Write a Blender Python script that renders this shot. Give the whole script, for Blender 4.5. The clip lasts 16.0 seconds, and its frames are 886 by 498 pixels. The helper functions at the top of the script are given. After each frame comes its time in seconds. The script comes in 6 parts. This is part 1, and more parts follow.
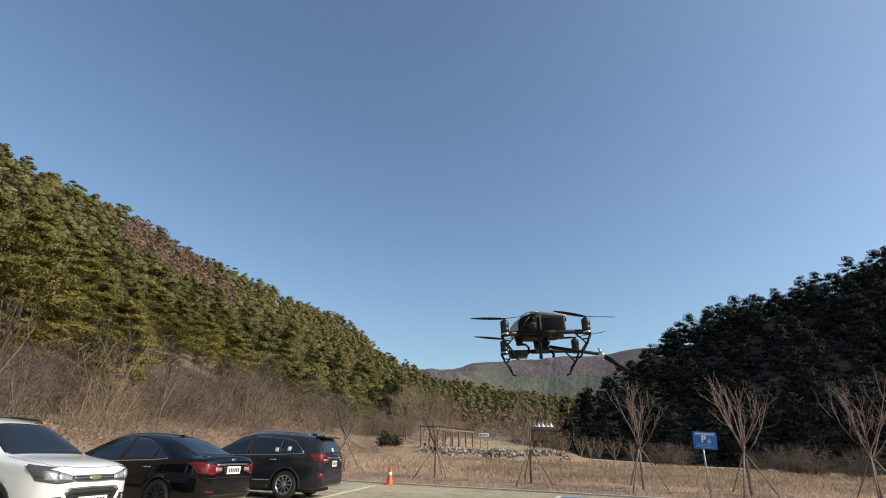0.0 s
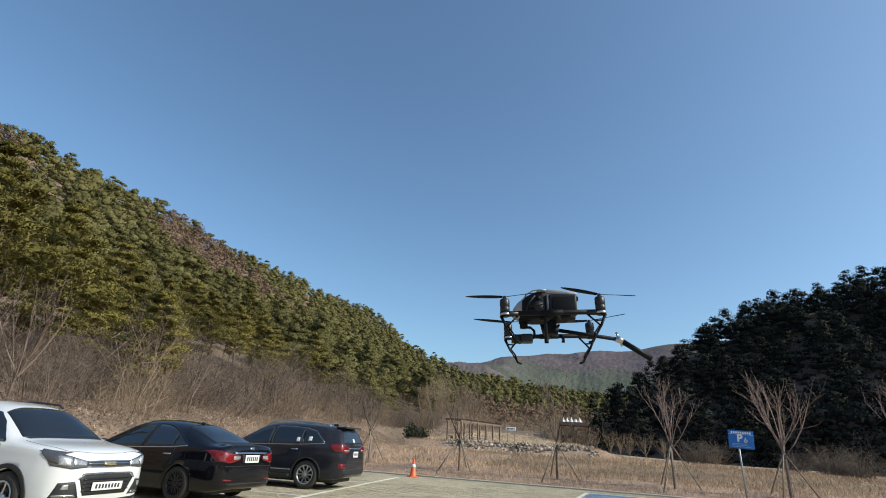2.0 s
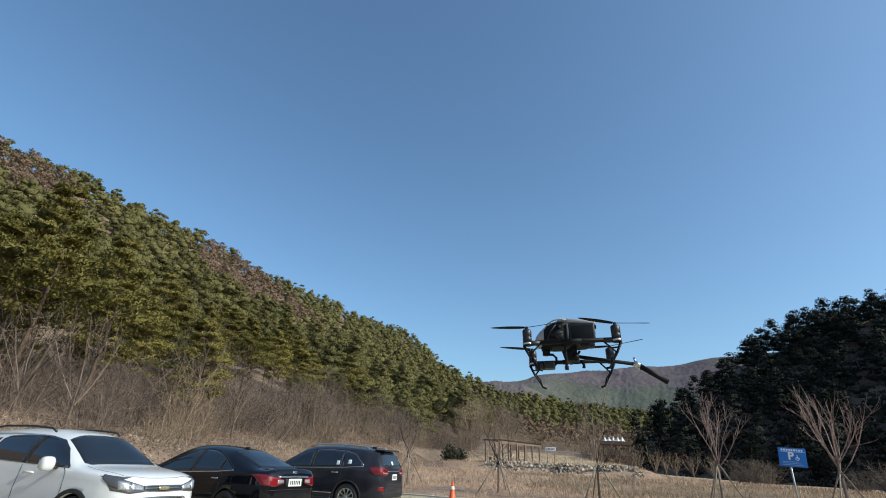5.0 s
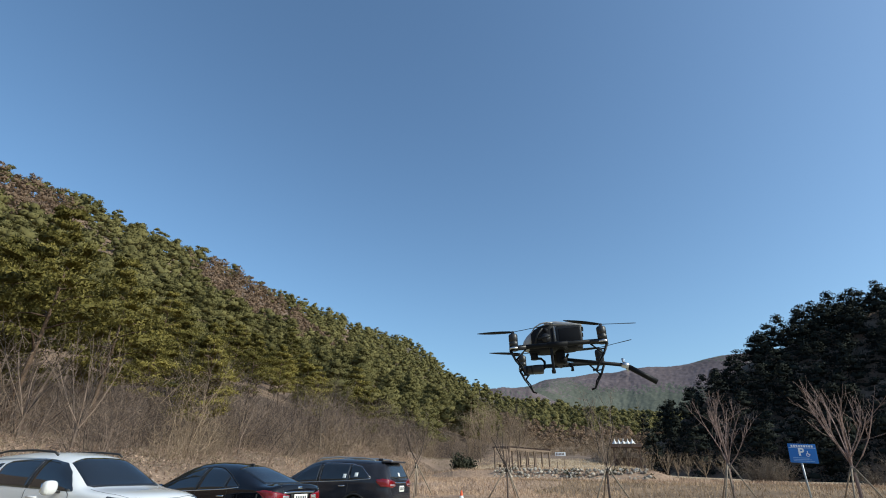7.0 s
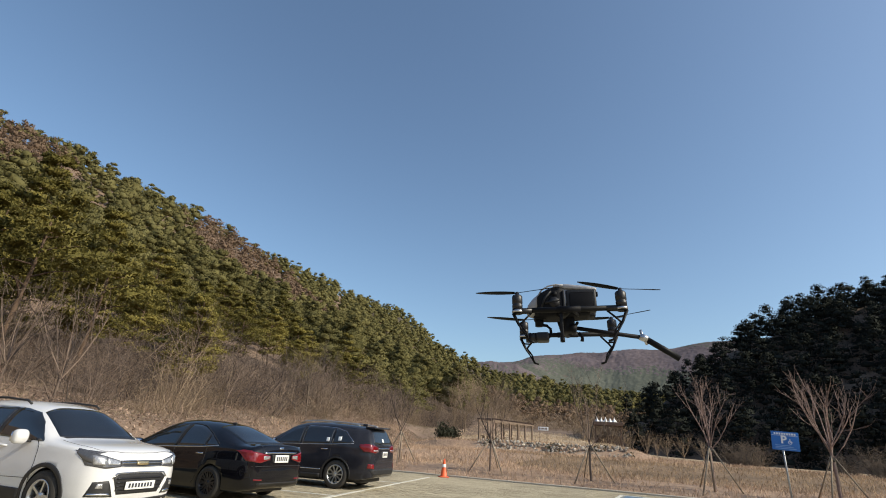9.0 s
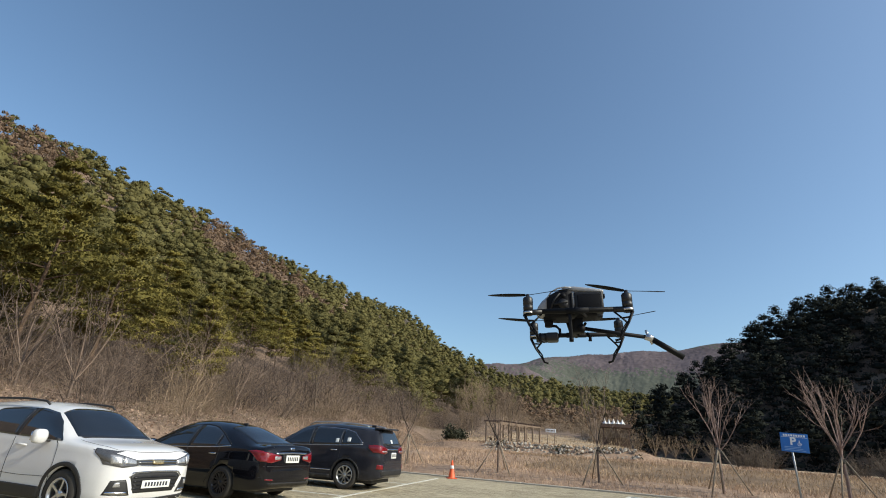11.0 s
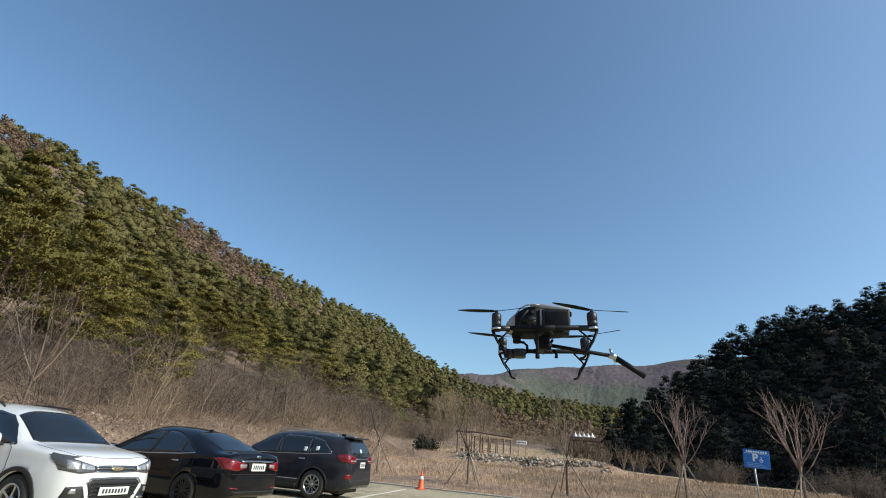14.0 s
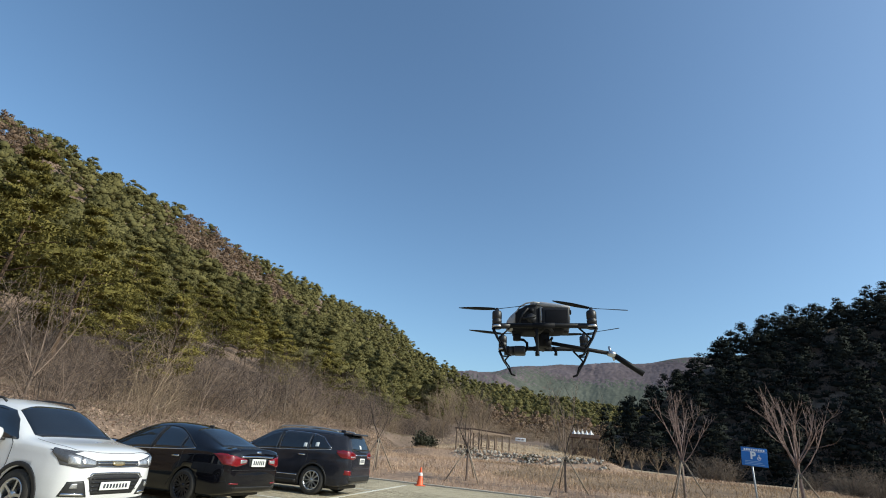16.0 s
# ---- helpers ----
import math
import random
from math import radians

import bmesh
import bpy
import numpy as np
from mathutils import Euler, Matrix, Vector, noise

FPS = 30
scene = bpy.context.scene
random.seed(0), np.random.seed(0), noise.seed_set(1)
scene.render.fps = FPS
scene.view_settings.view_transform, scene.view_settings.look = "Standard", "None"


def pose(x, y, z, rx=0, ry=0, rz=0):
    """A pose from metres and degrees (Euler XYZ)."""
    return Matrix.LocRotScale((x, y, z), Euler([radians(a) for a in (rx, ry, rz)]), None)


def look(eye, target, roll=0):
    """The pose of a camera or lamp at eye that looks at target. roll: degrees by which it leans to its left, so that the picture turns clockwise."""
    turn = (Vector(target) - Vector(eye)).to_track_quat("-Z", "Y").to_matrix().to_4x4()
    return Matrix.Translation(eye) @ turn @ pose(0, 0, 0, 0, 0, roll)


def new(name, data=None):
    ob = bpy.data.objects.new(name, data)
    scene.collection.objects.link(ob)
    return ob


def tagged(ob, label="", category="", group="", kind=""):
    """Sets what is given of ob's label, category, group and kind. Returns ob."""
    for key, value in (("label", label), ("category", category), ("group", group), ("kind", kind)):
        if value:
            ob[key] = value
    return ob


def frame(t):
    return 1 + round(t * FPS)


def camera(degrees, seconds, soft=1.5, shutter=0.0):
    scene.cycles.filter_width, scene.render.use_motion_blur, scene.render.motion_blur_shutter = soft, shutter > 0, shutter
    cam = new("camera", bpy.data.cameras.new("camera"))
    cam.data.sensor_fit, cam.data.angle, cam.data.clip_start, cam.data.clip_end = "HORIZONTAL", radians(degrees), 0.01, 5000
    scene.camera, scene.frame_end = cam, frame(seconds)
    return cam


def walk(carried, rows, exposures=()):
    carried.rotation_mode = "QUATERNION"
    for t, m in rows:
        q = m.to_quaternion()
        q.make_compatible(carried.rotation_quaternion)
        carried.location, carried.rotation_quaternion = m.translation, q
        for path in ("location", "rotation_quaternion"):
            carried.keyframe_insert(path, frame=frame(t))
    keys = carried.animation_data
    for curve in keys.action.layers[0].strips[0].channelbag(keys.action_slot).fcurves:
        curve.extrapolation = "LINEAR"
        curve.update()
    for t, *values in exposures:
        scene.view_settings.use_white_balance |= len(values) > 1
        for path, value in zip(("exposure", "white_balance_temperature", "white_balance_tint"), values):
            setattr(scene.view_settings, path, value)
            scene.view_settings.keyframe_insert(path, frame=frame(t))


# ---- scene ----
# ---- camera and its way ----
cam = camera(83.4, 16.0, soft=1.0)
PATH = [
    (0.0, pose(-0.264, -0.400, 1.354, 112.19, -1.80, -2.59)),
    (0.3, pose(-0.111, -0.104, 1.368, 110.34, -1.64, 1.92)),
    (0.5, pose(-0.158, 0.173, 1.393, 112.64, -1.82, 3.30)),
    (0.7, pose(-0.013, 0.102, 1.419, 116.85, -5.10, 9.43)),
    (1.0, pose(-0.049, 0.140, 1.445, 117.25, -3.58, 4.86)),
    (1.2, pose(-0.006, 0.166, 1.407, 116.49, -3.01, 3.96)),
    (1.5, pose(0.013, 0.196, 1.412, 115.53, -3.67, 3.75)),
    (1.8, pose(-0.052, 0.017, 1.396, 112.93, -4.33, 1.17)),
    (2.0, pose(-0.068, -0.026, 1.380, 111.32, -3.02, 0.44)),
    (2.2, pose(-0.048, -0.061, 1.379, 111.05, -1.60, 2.75)),
    (2.5, pose(-0.010, -0.128, 1.379, 111.68, -1.80, 4.35)),
    (3.0, pose(-0.095, -0.227, 1.384, 112.42, -1.70, 4.53)),
    (3.5, pose(-0.173, -0.401, 1.389, 112.60, -2.20, 2.64)),
    (4.0, pose(-0.120, -0.273, 1.367, 112.77, -2.62, 3.23)),
    (4.2, pose(-0.050, -0.283, 1.378, 113.02, -2.50, 4.43)),
    (6.5, pose(-0.009, -0.286, 1.383, 113.55, -2.13, 4.60)),
    (7.0, pose(0.069, -0.268, 1.383, 114.17, -0.44, 5.66)),
    (7.5, pose(0.071, -0.268, 1.383, 114.16, -0.83, 4.07)),
    (8.0, pose(-0.021, -0.274, 1.402, 113.83, -3.54, -1.27)),
    (8.5, pose(-0.065, -0.136, 1.368, 111.72, -3.75, -1.75)),
    (8.7, pose(0.028, 0.121, 1.414, 111.09, -3.24, 3.35)),
    (10.8, pose(-0.001, 0.005, 1.382, 111.13, -3.24, 4.96)),
    (11.0, pose(0.000, 0.000, 1.380, 111.25, -3.30, 4.70)),
    (11.5, pose(-0.006, 0.002, 1.379, 112.13, -3.56, 4.45)),
    (12.0, pose(0.008, -0.019, 1.387, 112.53, -4.19, 3.81)),
    (12.5, pose(0.007, -0.024, 1.396, 112.47, -4.21, 3.19)),
    (13.0, pose(0.013, -0.021, 1.393, 112.45, -4.36, 2.59)),
    (13.5, pose(0.016, -0.024, 1.391, 112.51, -4.24, 2.16)),
    (14.0, pose(0.030, -0.037, 1.396, 112.46, -4.25, 1.60)),
    (14.5, pose(0.014, -0.032, 1.386, 112.58, -3.95, 1.39)),
    (15.0, pose(0.010, -0.062, 1.387, 112.42, -4.25, 1.72)),
    (15.5, pose(0.023, -0.070, 1.382, 112.29, -4.24, 1.64)),
    (16.0, pose(0.023, -0.063, 1.390, 112.15, -4.46, 1.48)),
]
walk(cam, PATH, [(t, 0.33, temp, tint) for t, temp, tint in (
    (0.0, 7250.0, 4.0), (0.5, 7000.0, 2.0), (1.0, 6850.0, 1.0), (3.5, 6350.0, -2.5), (7.5, 6450.0, -1.0), (8.0, 6950.0, 4.0),
    (8.5, 7250.0, 5.0), (11.0, 6950.0, 2.0), (12.5, 6750.0, 0.0), (16.0, 6550.0, -1.0))])

# ---- world, sun, exposure ----
SUN_AZ, SUN_EL = 108.0, 33.0          # degrees: clockwise from +y, above the horizon
world = bpy.data.worlds.new("sky")
scene.world = world
world.use_nodes = True
wn = world.node_tree
sky = wn.nodes.new("ShaderNodeTexSky")
sky.sky_type, sky.sun_disc = "NISHITA", False
sky.sun_elevation, sky.sun_rotation = radians(SUN_EL), radians(SUN_AZ)
sky.altitude, sky.air_density, sky.dust_density, sky.ozone_density = 200, 1.0, 1.8, 4.4
wn.links.new(sky.outputs[0], wn.nodes["Background"].inputs[0])
wn.nodes["Background"].inputs[1].default_value = 0.15
sun = new("sun", bpy.data.lights.new("sun", "SUN"))
sun.data.energy, sun.data.angle, sun.data.color = 3.4, radians(0.5), (1.0, 0.93, 0.85)
_a, _e = radians(SUN_AZ), radians(SUN_EL)
sun.matrix_world = look((40 * math.sin(_a), 40 * math.cos(_a), 40), (0, 0, 40 - 40 * math.tan(_e)))


# ---- materials ----
def mat(name, base, rough=0.6, metal=0.0, var=0.25, scale=6.0, fine=60.0, bump=0.0, island=0.0, obj=0.0, spec=0.5,
        coat=0.0, tint=None, sheen=0.0, trans=0.0):
    """A surface: a base colour that varies at two scales (and from piece to piece), with fine relief."""
    m = bpy.data.materials.new(name)
    m.use_nodes = True
    t = m.node_tree
    b = t.nodes["Principled BSDF"]
    b.inputs["Roughness"].default_value = rough
    b.inputs["Metallic"].default_value = metal
    b.inputs["Specular IOR Level"].default_value = spec
    b.inputs["Coat Weight"].default_value = coat
    b.inputs["Coat Roughness"].default_value = 0.04
    co = t.nodes.new("ShaderNodeTexCoord")
    n1, n2 = t.nodes.new("ShaderNodeTexNoise"), t.nodes.new("ShaderNodeTexNoise")
    n1.inputs["Scale"].default_value, n2.inputs["Scale"].default_value = scale, fine
    n1.inputs["Detail"].default_value, n2.inputs["Detail"].default_value = 4, 3
    geo = t.nodes.new("ShaderNodeNewGeometry")
    for n in (n1, n2):
        t.links.new(geo.outputs["Position"] if obj == 0 and island == 0 and bump >= 0 and scale < 3 else co.outputs["Object"], n.inputs["Vector"])
    add = t.nodes.new("ShaderNodeMath")
    add.operation = "ADD"
    t.links.new(n1.outputs["Fac"], add.inputs[0])
    t.links.new(n2.outputs["Fac"], add.inputs[1])
    last = add.outputs[0]
    for weight, source in ((island, geo.outputs["Random Per Island"]), (obj, None)):
        if weight:
            if source is None:
                source = t.nodes.new("ShaderNodeObjectInfo").outputs["Random"]
            ma = t.nodes.new("ShaderNodeMath")
            ma.operation = "MULTIPLY_ADD"
            ma.inputs[1].default_value = weight
            t.links.new(source, ma.inputs[0])
            off = t.nodes.new("ShaderNodeMath")
            off.operation = "SUBTRACT"
            off.inputs[1].default_value = weight / 2
            t.links.new(last, off.inputs[0])
            t.links.new(off.outputs[0], ma.inputs[2])
            last = ma.outputs[0]
    ramp = t.nodes.new("ShaderNodeMapRange")
    ramp.inputs["From Min"].default_value, ramp.inputs["From Max"].default_value = 0.55, 1.45
    t.links.new(last, ramp.inputs["Value"])
    mix = t.nodes.new("ShaderNodeMix")
    mix.data_type = "RGBA"
    hi = tint or tuple(min(1, c * (1 + var)) for c in base)
    mix.inputs["A"].default_value = (*[c * (1 - var) for c in base], 1)
    mix.inputs["B"].default_value = (*hi, 1)
    t.links.new(ramp.outputs["Result"], mix.inputs["Factor"])
    t.links.new(mix.outputs["Result"], b.inputs["Base Color"])
    if bump > 0:
        bp = t.nodes.new("ShaderNodeBump")
        bp.inputs["Strength"].default_value, bp.inputs["Distance"].default_value = min(1, bump), 0.02
        t.links.new(last, bp.inputs["Height"])
        t.links.new(bp.outputs[0], b.inputs["Normal"])
    if trans:
        tr = t.nodes.new("ShaderNodeBsdfTranslucent")
        t.links.new(mix.outputs["Result"], tr.inputs["Color"])
        ms = t.nodes.new("ShaderNodeMixShader")
        ms.inputs[0].default_value = trans
        out = t.nodes["Material Output"]
        t.links.new(b.outputs[0], ms.inputs[1])
        t.links.new(tr.outputs[0], ms.inputs[2])
        t.links.new(ms.outputs[0], out.inputs["Surface"])
    return m


PINE = mat("pine_needles", (0.116, 0.110, 0.031), 0.7, var=0.4, scale=0.35, fine=7, island=0.14, obj=0.5, spec=0.15, tint=(0.342, 0.287, 0.083), trans=0.36)
PINE_FAR = mat("pine_needles_far", (0.105, 0.102, 0.041), 0.8, var=0.4, scale=0.11, fine=0.5, island=0.14, spec=0.1, tint=(0.263, 0.234, 0.097), trans=0.36)
BROWNWOOD = mat("leafless_crowns", (0.197, 0.139, 0.097), 0.9, var=0.2, scale=0.08, fine=0.7, island=0.1, spec=0.05, tint=(0.310, 0.218, 0.156), trans=0.4)
# needles darker than their own colour: the hillside's shade is put into the base
FIR = mat("shade_darkened_needles", (0.015, 0.018, 0.015), 0.85, var=0.3, scale=0.15, fine=0.8, island=0.15, spec=0.05, tint=(0.045, 0.050, 0.041))
MOUNTAIN = mat("mountain_woods", (0.095, 0.082, 0.068), 0.95, var=0.3, scale=0.012, fine=0.1, spec=0.05, tint=(0.14, 0.12, 0.10))
BARK = mat("pine_bark", (0.11, 0.07, 0.045), 0.9, var=0.4, scale=4, fine=25, bump=0.6)
TWIG = mat("bare_twigs", (0.105, 0.08, 0.064), 0.85, var=0.4, scale=1.5, fine=9, island=0.6, tint=(0.23, 0.178, 0.135))
DEADWOOD = mat("brushwood", (0.039, 0.030, 0.027), 0.9, var=0.4, scale=0.4, fine=5, island=1.0, tint=(0.265, 0.195, 0.152))
PALEWOOD = mat("pale_brushwood", (0.165, 0.116, 0.079), 0.9, var=0.4, scale=0.4, fine=5, island=0.6, tint=(0.387, 0.287, 0.194))
STRAW = mat("dry_grass", (0.344, 0.220, 0.138), 0.85, var=0.4, scale=0.25, fine=4, island=0.5, tint=(0.706, 0.507, 0.353), trans=0.2)
SOIL = mat("dry_ground", (0.283, 0.180, 0.121), 0.95, var=0.5, scale=0.3, fine=4, bump=0.8, tint=(0.528, 0.363, 0.246))
TRODDEN = mat("trodden_dry_grass", (0.262, 0.168, 0.108), 0.95, var=0.35, scale=0.5, fine=6, bump=0.7, tint=(0.456, 0.312, 0.213))
PALEFIELD = mat("pale_straw_field", (0.45, 0.33, 0.21), 0.9, var=0.4, scale=0.2, fine=4, bump=0.6, island=0.4, tint=(0.74, 0.57, 0.39), trans=0.2)
BANKSOIL = mat("brown_grass_bank", (0.150, 0.097, 0.058), 0.95, var=0.5, scale=0.4, fine=5, bump=0.8, tint=(0.325, 0.217, 0.129))
BANKGRASS = mat("brown_winter_grass", (0.271, 0.186, 0.116), 0.85, var=0.4, scale=0.4, fine=4, island=0.6, tint=(0.571, 0.407, 0.256), trans=0.2)
LITTER = mat("leaf_litter", (0.101, 0.067, 0.050), 0.95, var=0.5, scale=0.5, fine=7, bump=0.9, tint=(0.317, 0.219, 0.152))
WEEDS = mat("dry_tan_weeds", (0.215, 0.163, 0.109), 0.9, var=0.45, scale=0.6, fine=5, island=0.6, tint=(0.396, 0.313, 0.214), trans=0.2)
DRYLEAF = mat("dry_leaves_and_stalks", (0.245, 0.160, 0.114), 0.9, var=0.45, scale=0.5, fine=5, island=0.6, tint=(0.501, 0.361, 0.272), trans=0.15)


# ---- building blocks ----
rng = np.random.default_rng(7)


def mesh_np(name, verts, faces, material, smooth=False, normals=None):
    """A mesh from arrays of corners and of faces of one size; normals, where given, round the shading of loose tufts into soft clumps."""
    verts, faces = np.asarray(verts, np.float32), np.asarray(faces, np.int32)
    me = bpy.data.meshes.new(name)
    me.vertices.add(len(verts))
    me.vertices.foreach_set("co", verts.ravel())
    k = faces.shape[1]
    me.loops.add(faces.size)
    me.loops.foreach_set("vertex_index", faces.ravel())
    me.polygons.add(len(faces))
    me.polygons.foreach_set("loop_start", np.arange(0, faces.size, k, dtype=np.int32))
    me.polygons.foreach_set("loop_total", np.full(len(faces), k, np.int32))
    me.polygons.foreach_set("use_smooth", np.full(len(faces), smooth))
    me.update(calc_edges=True)
    me.validate()
    if normals is not None:
        me.normals_split_custom_set_from_vertices(np.asarray(normals, np.float32))
    me.materials.append(material)
    return me


def join_np(pieces):
    """Several (corners, faces) as one pair; with a third array, the corners' normals, as a triple whose faces look along them."""
    base, fs = 0, []
    for p in pieces:
        fs.append(np.asarray(p[1]) + base)
        base += len(p[0])
    v, f = np.concatenate([p[0] for p in pieces]), np.concatenate(fs)
    if len(pieces[0]) == 2:
        return v, f
    n = np.concatenate([p[2] for p in pieces])
    n = n / (np.linalg.norm(n, axis=1)[:, None] + 1e-9)
    g = np.cross(v[f[:, 1]] - v[f[:, 0]], v[f[:, 2]] - v[f[:, 0]])
    back = (g * n[f].sum(1)).sum(1) < 0
    f[back] = f[back][:, [0, 2, 1]]
    return v, f, n


def part(name, bm, material, parent=None, label="", smooth=True, m=None):
    """Links a bmesh (or a ready mesh) as one mesh object under a thing or a part."""
    if isinstance(bm, bpy.types.Mesh):
        me = bm
    else:
        bmesh.ops.recalc_face_normals(bm, faces=bm.faces)
        me = bpy.data.meshes.new(name)
        bm.to_mesh(me)
        bm.free()
        for p in me.polygons:
            p.use_smooth = smooth
        me.materials.append(material)
    ob = new(name, me)
    if parent:
        ob.parent = parent
    if m is not None:
        ob.matrix_basis = m
    return tagged(ob, label) if label else ob


def thing(name, label, category, group="", m=None, kind=""):
    """An Empty at the base of a thing with parts."""
    ob = tagged(new(name), label, category, group, kind)
    ob.empty_display_size = 0.1
    if m is not None:
        ob.matrix_basis = m
    return ob


def tuft_quads(centres, length, width, up=0.5, r=rng):
    """Small leaf quads about the centres, pointing up and outwards by chance."""
    n = len(centres)
    d = r.normal(size=(n, 3))
    d[:, 2] = np.abs(d[:, 2]) * up + 0.15
    d /= np.linalg.norm(d, axis=1)[:, None]
    s = np.cross(d, r.normal(size=(n, 3)))
    s /= np.linalg.norm(s, axis=1)[:, None] + 1e-9
    ln = length * r.uniform(0.6, 1.3, (n, 1))
    wd = width * r.uniform(0.6, 1.3, (n, 1))
    a, b = centres - s * wd * 0.5, centres + s * wd * 0.5
    c, e = centres + d * ln + s * wd * 0.28, centres + d * ln - s * wd * 0.28
    v = np.stack([a, b, c, e], 1).reshape(-1, 3)
    return v, np.arange(4 * n).reshape(-1, 4)


def tube_np(points, radii, sides=4):
    """A tapered tube along points, open at its ends."""
    points = np.asarray(points, float)
    rings = []
    for i, p in enumerate(points):
        d = points[min(i + 1, len(points) - 1)] - points[max(i - 1, 0)]
        d = d / (np.linalg.norm(d) + 1e-9)
        u = np.cross(d, (0.31, 0.95, 0.05) if abs(d[2]) > 0.8 else (0, 0, 1.0))
        u /= np.linalg.norm(u) + 1e-9
        w = np.cross(d, u)
        a = np.arange(sides) * 2 * np.pi / sides
        rings.append(p + radii[i] * (np.cos(a)[:, None] * u + np.sin(a)[:, None] * w))
    v = np.concatenate(rings)
    f = [[k * sides + j, k * sides + (j + 1) % sides, (k + 1) * sides + (j + 1) % sides, (k + 1) * sides + j]
         for k in range(len(points) - 1) for j in range(sides)]
    return v, np.array(f)


# ---- the lie of the land ----
VALLEY, LEFT = np.array([0.33, 0.944]), np.array([-0.944, 0.33])   # along the valley; to its left side
KERB, KERB_OUT, KERB_DIR = np.array([0.91, 22.42]), np.array([0.358, 0.934]), np.array([0.934, -0.358])


def soft(v, lo, hi):
    t = np.clip((v - lo) / (hi - lo), 0, 1)
    return t * t * (3 - 2 * t)


def wobble(x, y, size):
    return (np.sin(x / size + 1.3 * np.sin(y / size * 0.7)) + np.sin(y / size * 1.1 + 1.7 * np.sin(x / size * 0.6 + 2)) ) * 0.5


def land(x, y):
    """The height of the ground."""
    x, y = np.asarray(x, float), np.asarray(y, float)
    s, n = x * VALLEY[0] + y * VALLEY[1], x * LEFT[0] + y * LEFT[1]
    k = (x - KERB[0]) * KERB_OUT[0] + (y - KERB[1]) * KERB_OUT[1]
    r = np.hypot(x, y)
    # verge and meadow beyond the kerb
    z = -0.12 + 0.16 * soft(k, 0.0, 0.6) + 0.27 * soft(k, 0.3, 3.0) + (0.5 * soft(k, 6, 20) + 0.75 * soft(k, 24, 60)) * (1 - 0.65 * soft(x, 14, 34))
    z = z + 0.06 * wobble(x, y, 2.3) * soft(k, 0.6, 4) + 0.02 * np.clip(r - 80, 0, 300) * soft(s, 60, 120)
    # stone-faced terrace with the pergola
    z = z + 0.75 * soft(k, 26.8, 28.0) * soft(x, -9, -3) * (1 - soft(x, 13, 16)) * (1 - soft(k, 45, 60))
    # field rising up the valley behind the pergola
    turn = np.degrees(np.arctan2(x, y))
    z = z + 2.9 * np.clip((r - 64) / 60, 0, 1) * (1 - soft(r, 150, 290)) * soft(turn, -3, 2) * (1 - soft(turn, 13, 17))
    # hill on the left
    toe = 15.0 + 0.27 * np.clip(s - 10, -60, 50) + 0.1 * np.clip(s - 60, 0, 400)
    toe = np.where(s < 10, 15.0, toe)
    crest = 69.0 * (1 + 0.075 * (1 - soft(s, 30, 190))) * (1 - 0.24 * soft(s, 318, 372)) * (1 - 0.6 * soft(s, 560, 900))
    q = np.clip((n - toe) / (170 - toe), 0, 1.6)
    hill = np.where(q < 1, q ** 1.28, 1 + 0.25 * (1 - np.exp(-(q - 1) * 3)))
    z = z + crest * hill + 1.3 * soft(n, toe - 1.5, toe + 3) + np.minimum(q * 12, 1) * (1.6 * wobble(x, y, 11) + 0.4 * wobble(x, y, 4))
    z = z + (3.0 * soft(n, 75, 130) + 5 * np.exp(-((n - 114) / 13) ** 2) - 3.5 * np.exp(-((n - 146) / 10) ** 2)) * np.exp(-((s - 315) / 28) ** 2)
    z = z - 4.5 * np.exp(-((n - 74) / 11) ** 2) * (1 - soft(s, 60, 110))
    # wooded spur across the valley
    az, r0 = np.degrees(np.arctan2(x, y)), np.hypot(x, y)
    spur = np.interp(az, [-6, 0, 4, 9, 15, 19, 26], [0, 26, 28, 25, 22, 20, 0]) * soft(r0, 140, 335) * (1 - soft(r0, 350, 480))
    z = z + np.maximum(spur - crest * hill, 0)
    # hill on the right
    qr = x * 0.81 + y * 0.58 - 68.4
    l = (x - 20) * 0.58 - (y - 90) * 0.81
    top = np.where(l < 10, 1.5 * np.clip(l, 0, 10), 15 + 0.65 * np.clip(l - 10, 0, 8) + 0.40 * np.clip(l - 18, 0, 50)) + 2.0 * soft(l, 0, 6) * (1 - soft(l, 20, 42)) - 1.6 * soft(l, 16, 34) - 0.12 * np.clip(qr - 70, 0, 300)
    z = z + np.clip(np.minimum(0.82 * qr, np.clip(top, 0, 60)), 0, None)
    # mountains far up the valley
    ridge = sum(np.interp(az + d, [-60, -30, -4, 2.2, 5, 8.4, 11.4, 13.3, 15.7, 18.8, 23.7, 32, 60], [30, 50, 54, 66, 79, 91, 100, 105, 114, 108, 121, 118, 60]) for d in (-1.6, -0.8, 0, 0.8, 1.6)) / 5
    bumps = 1 + 0.04 * wobble(x, y, 110)
    z = z + 1.32 * ridge * np.minimum(soft(r, 540, 900) * bumps, 1.03) * soft(az, -14, -1) * (1 - soft(az, 40, 80))
    fore = np.interp(az, [-8, -3, 1, 4, 7, 10, 13], [0, 88, 93, 90, 72, 44, 0]) * np.exp(-((r - 600) / 80) ** 2) + 3 * wobble(x, y, 40)
    z = np.maximum(z, np.where(r > 450, fore, -9))
    # unseen rise added behind to darken car reflections and sky light from there
    z = z + 22 * soft(-y, 45, 110)
    return z


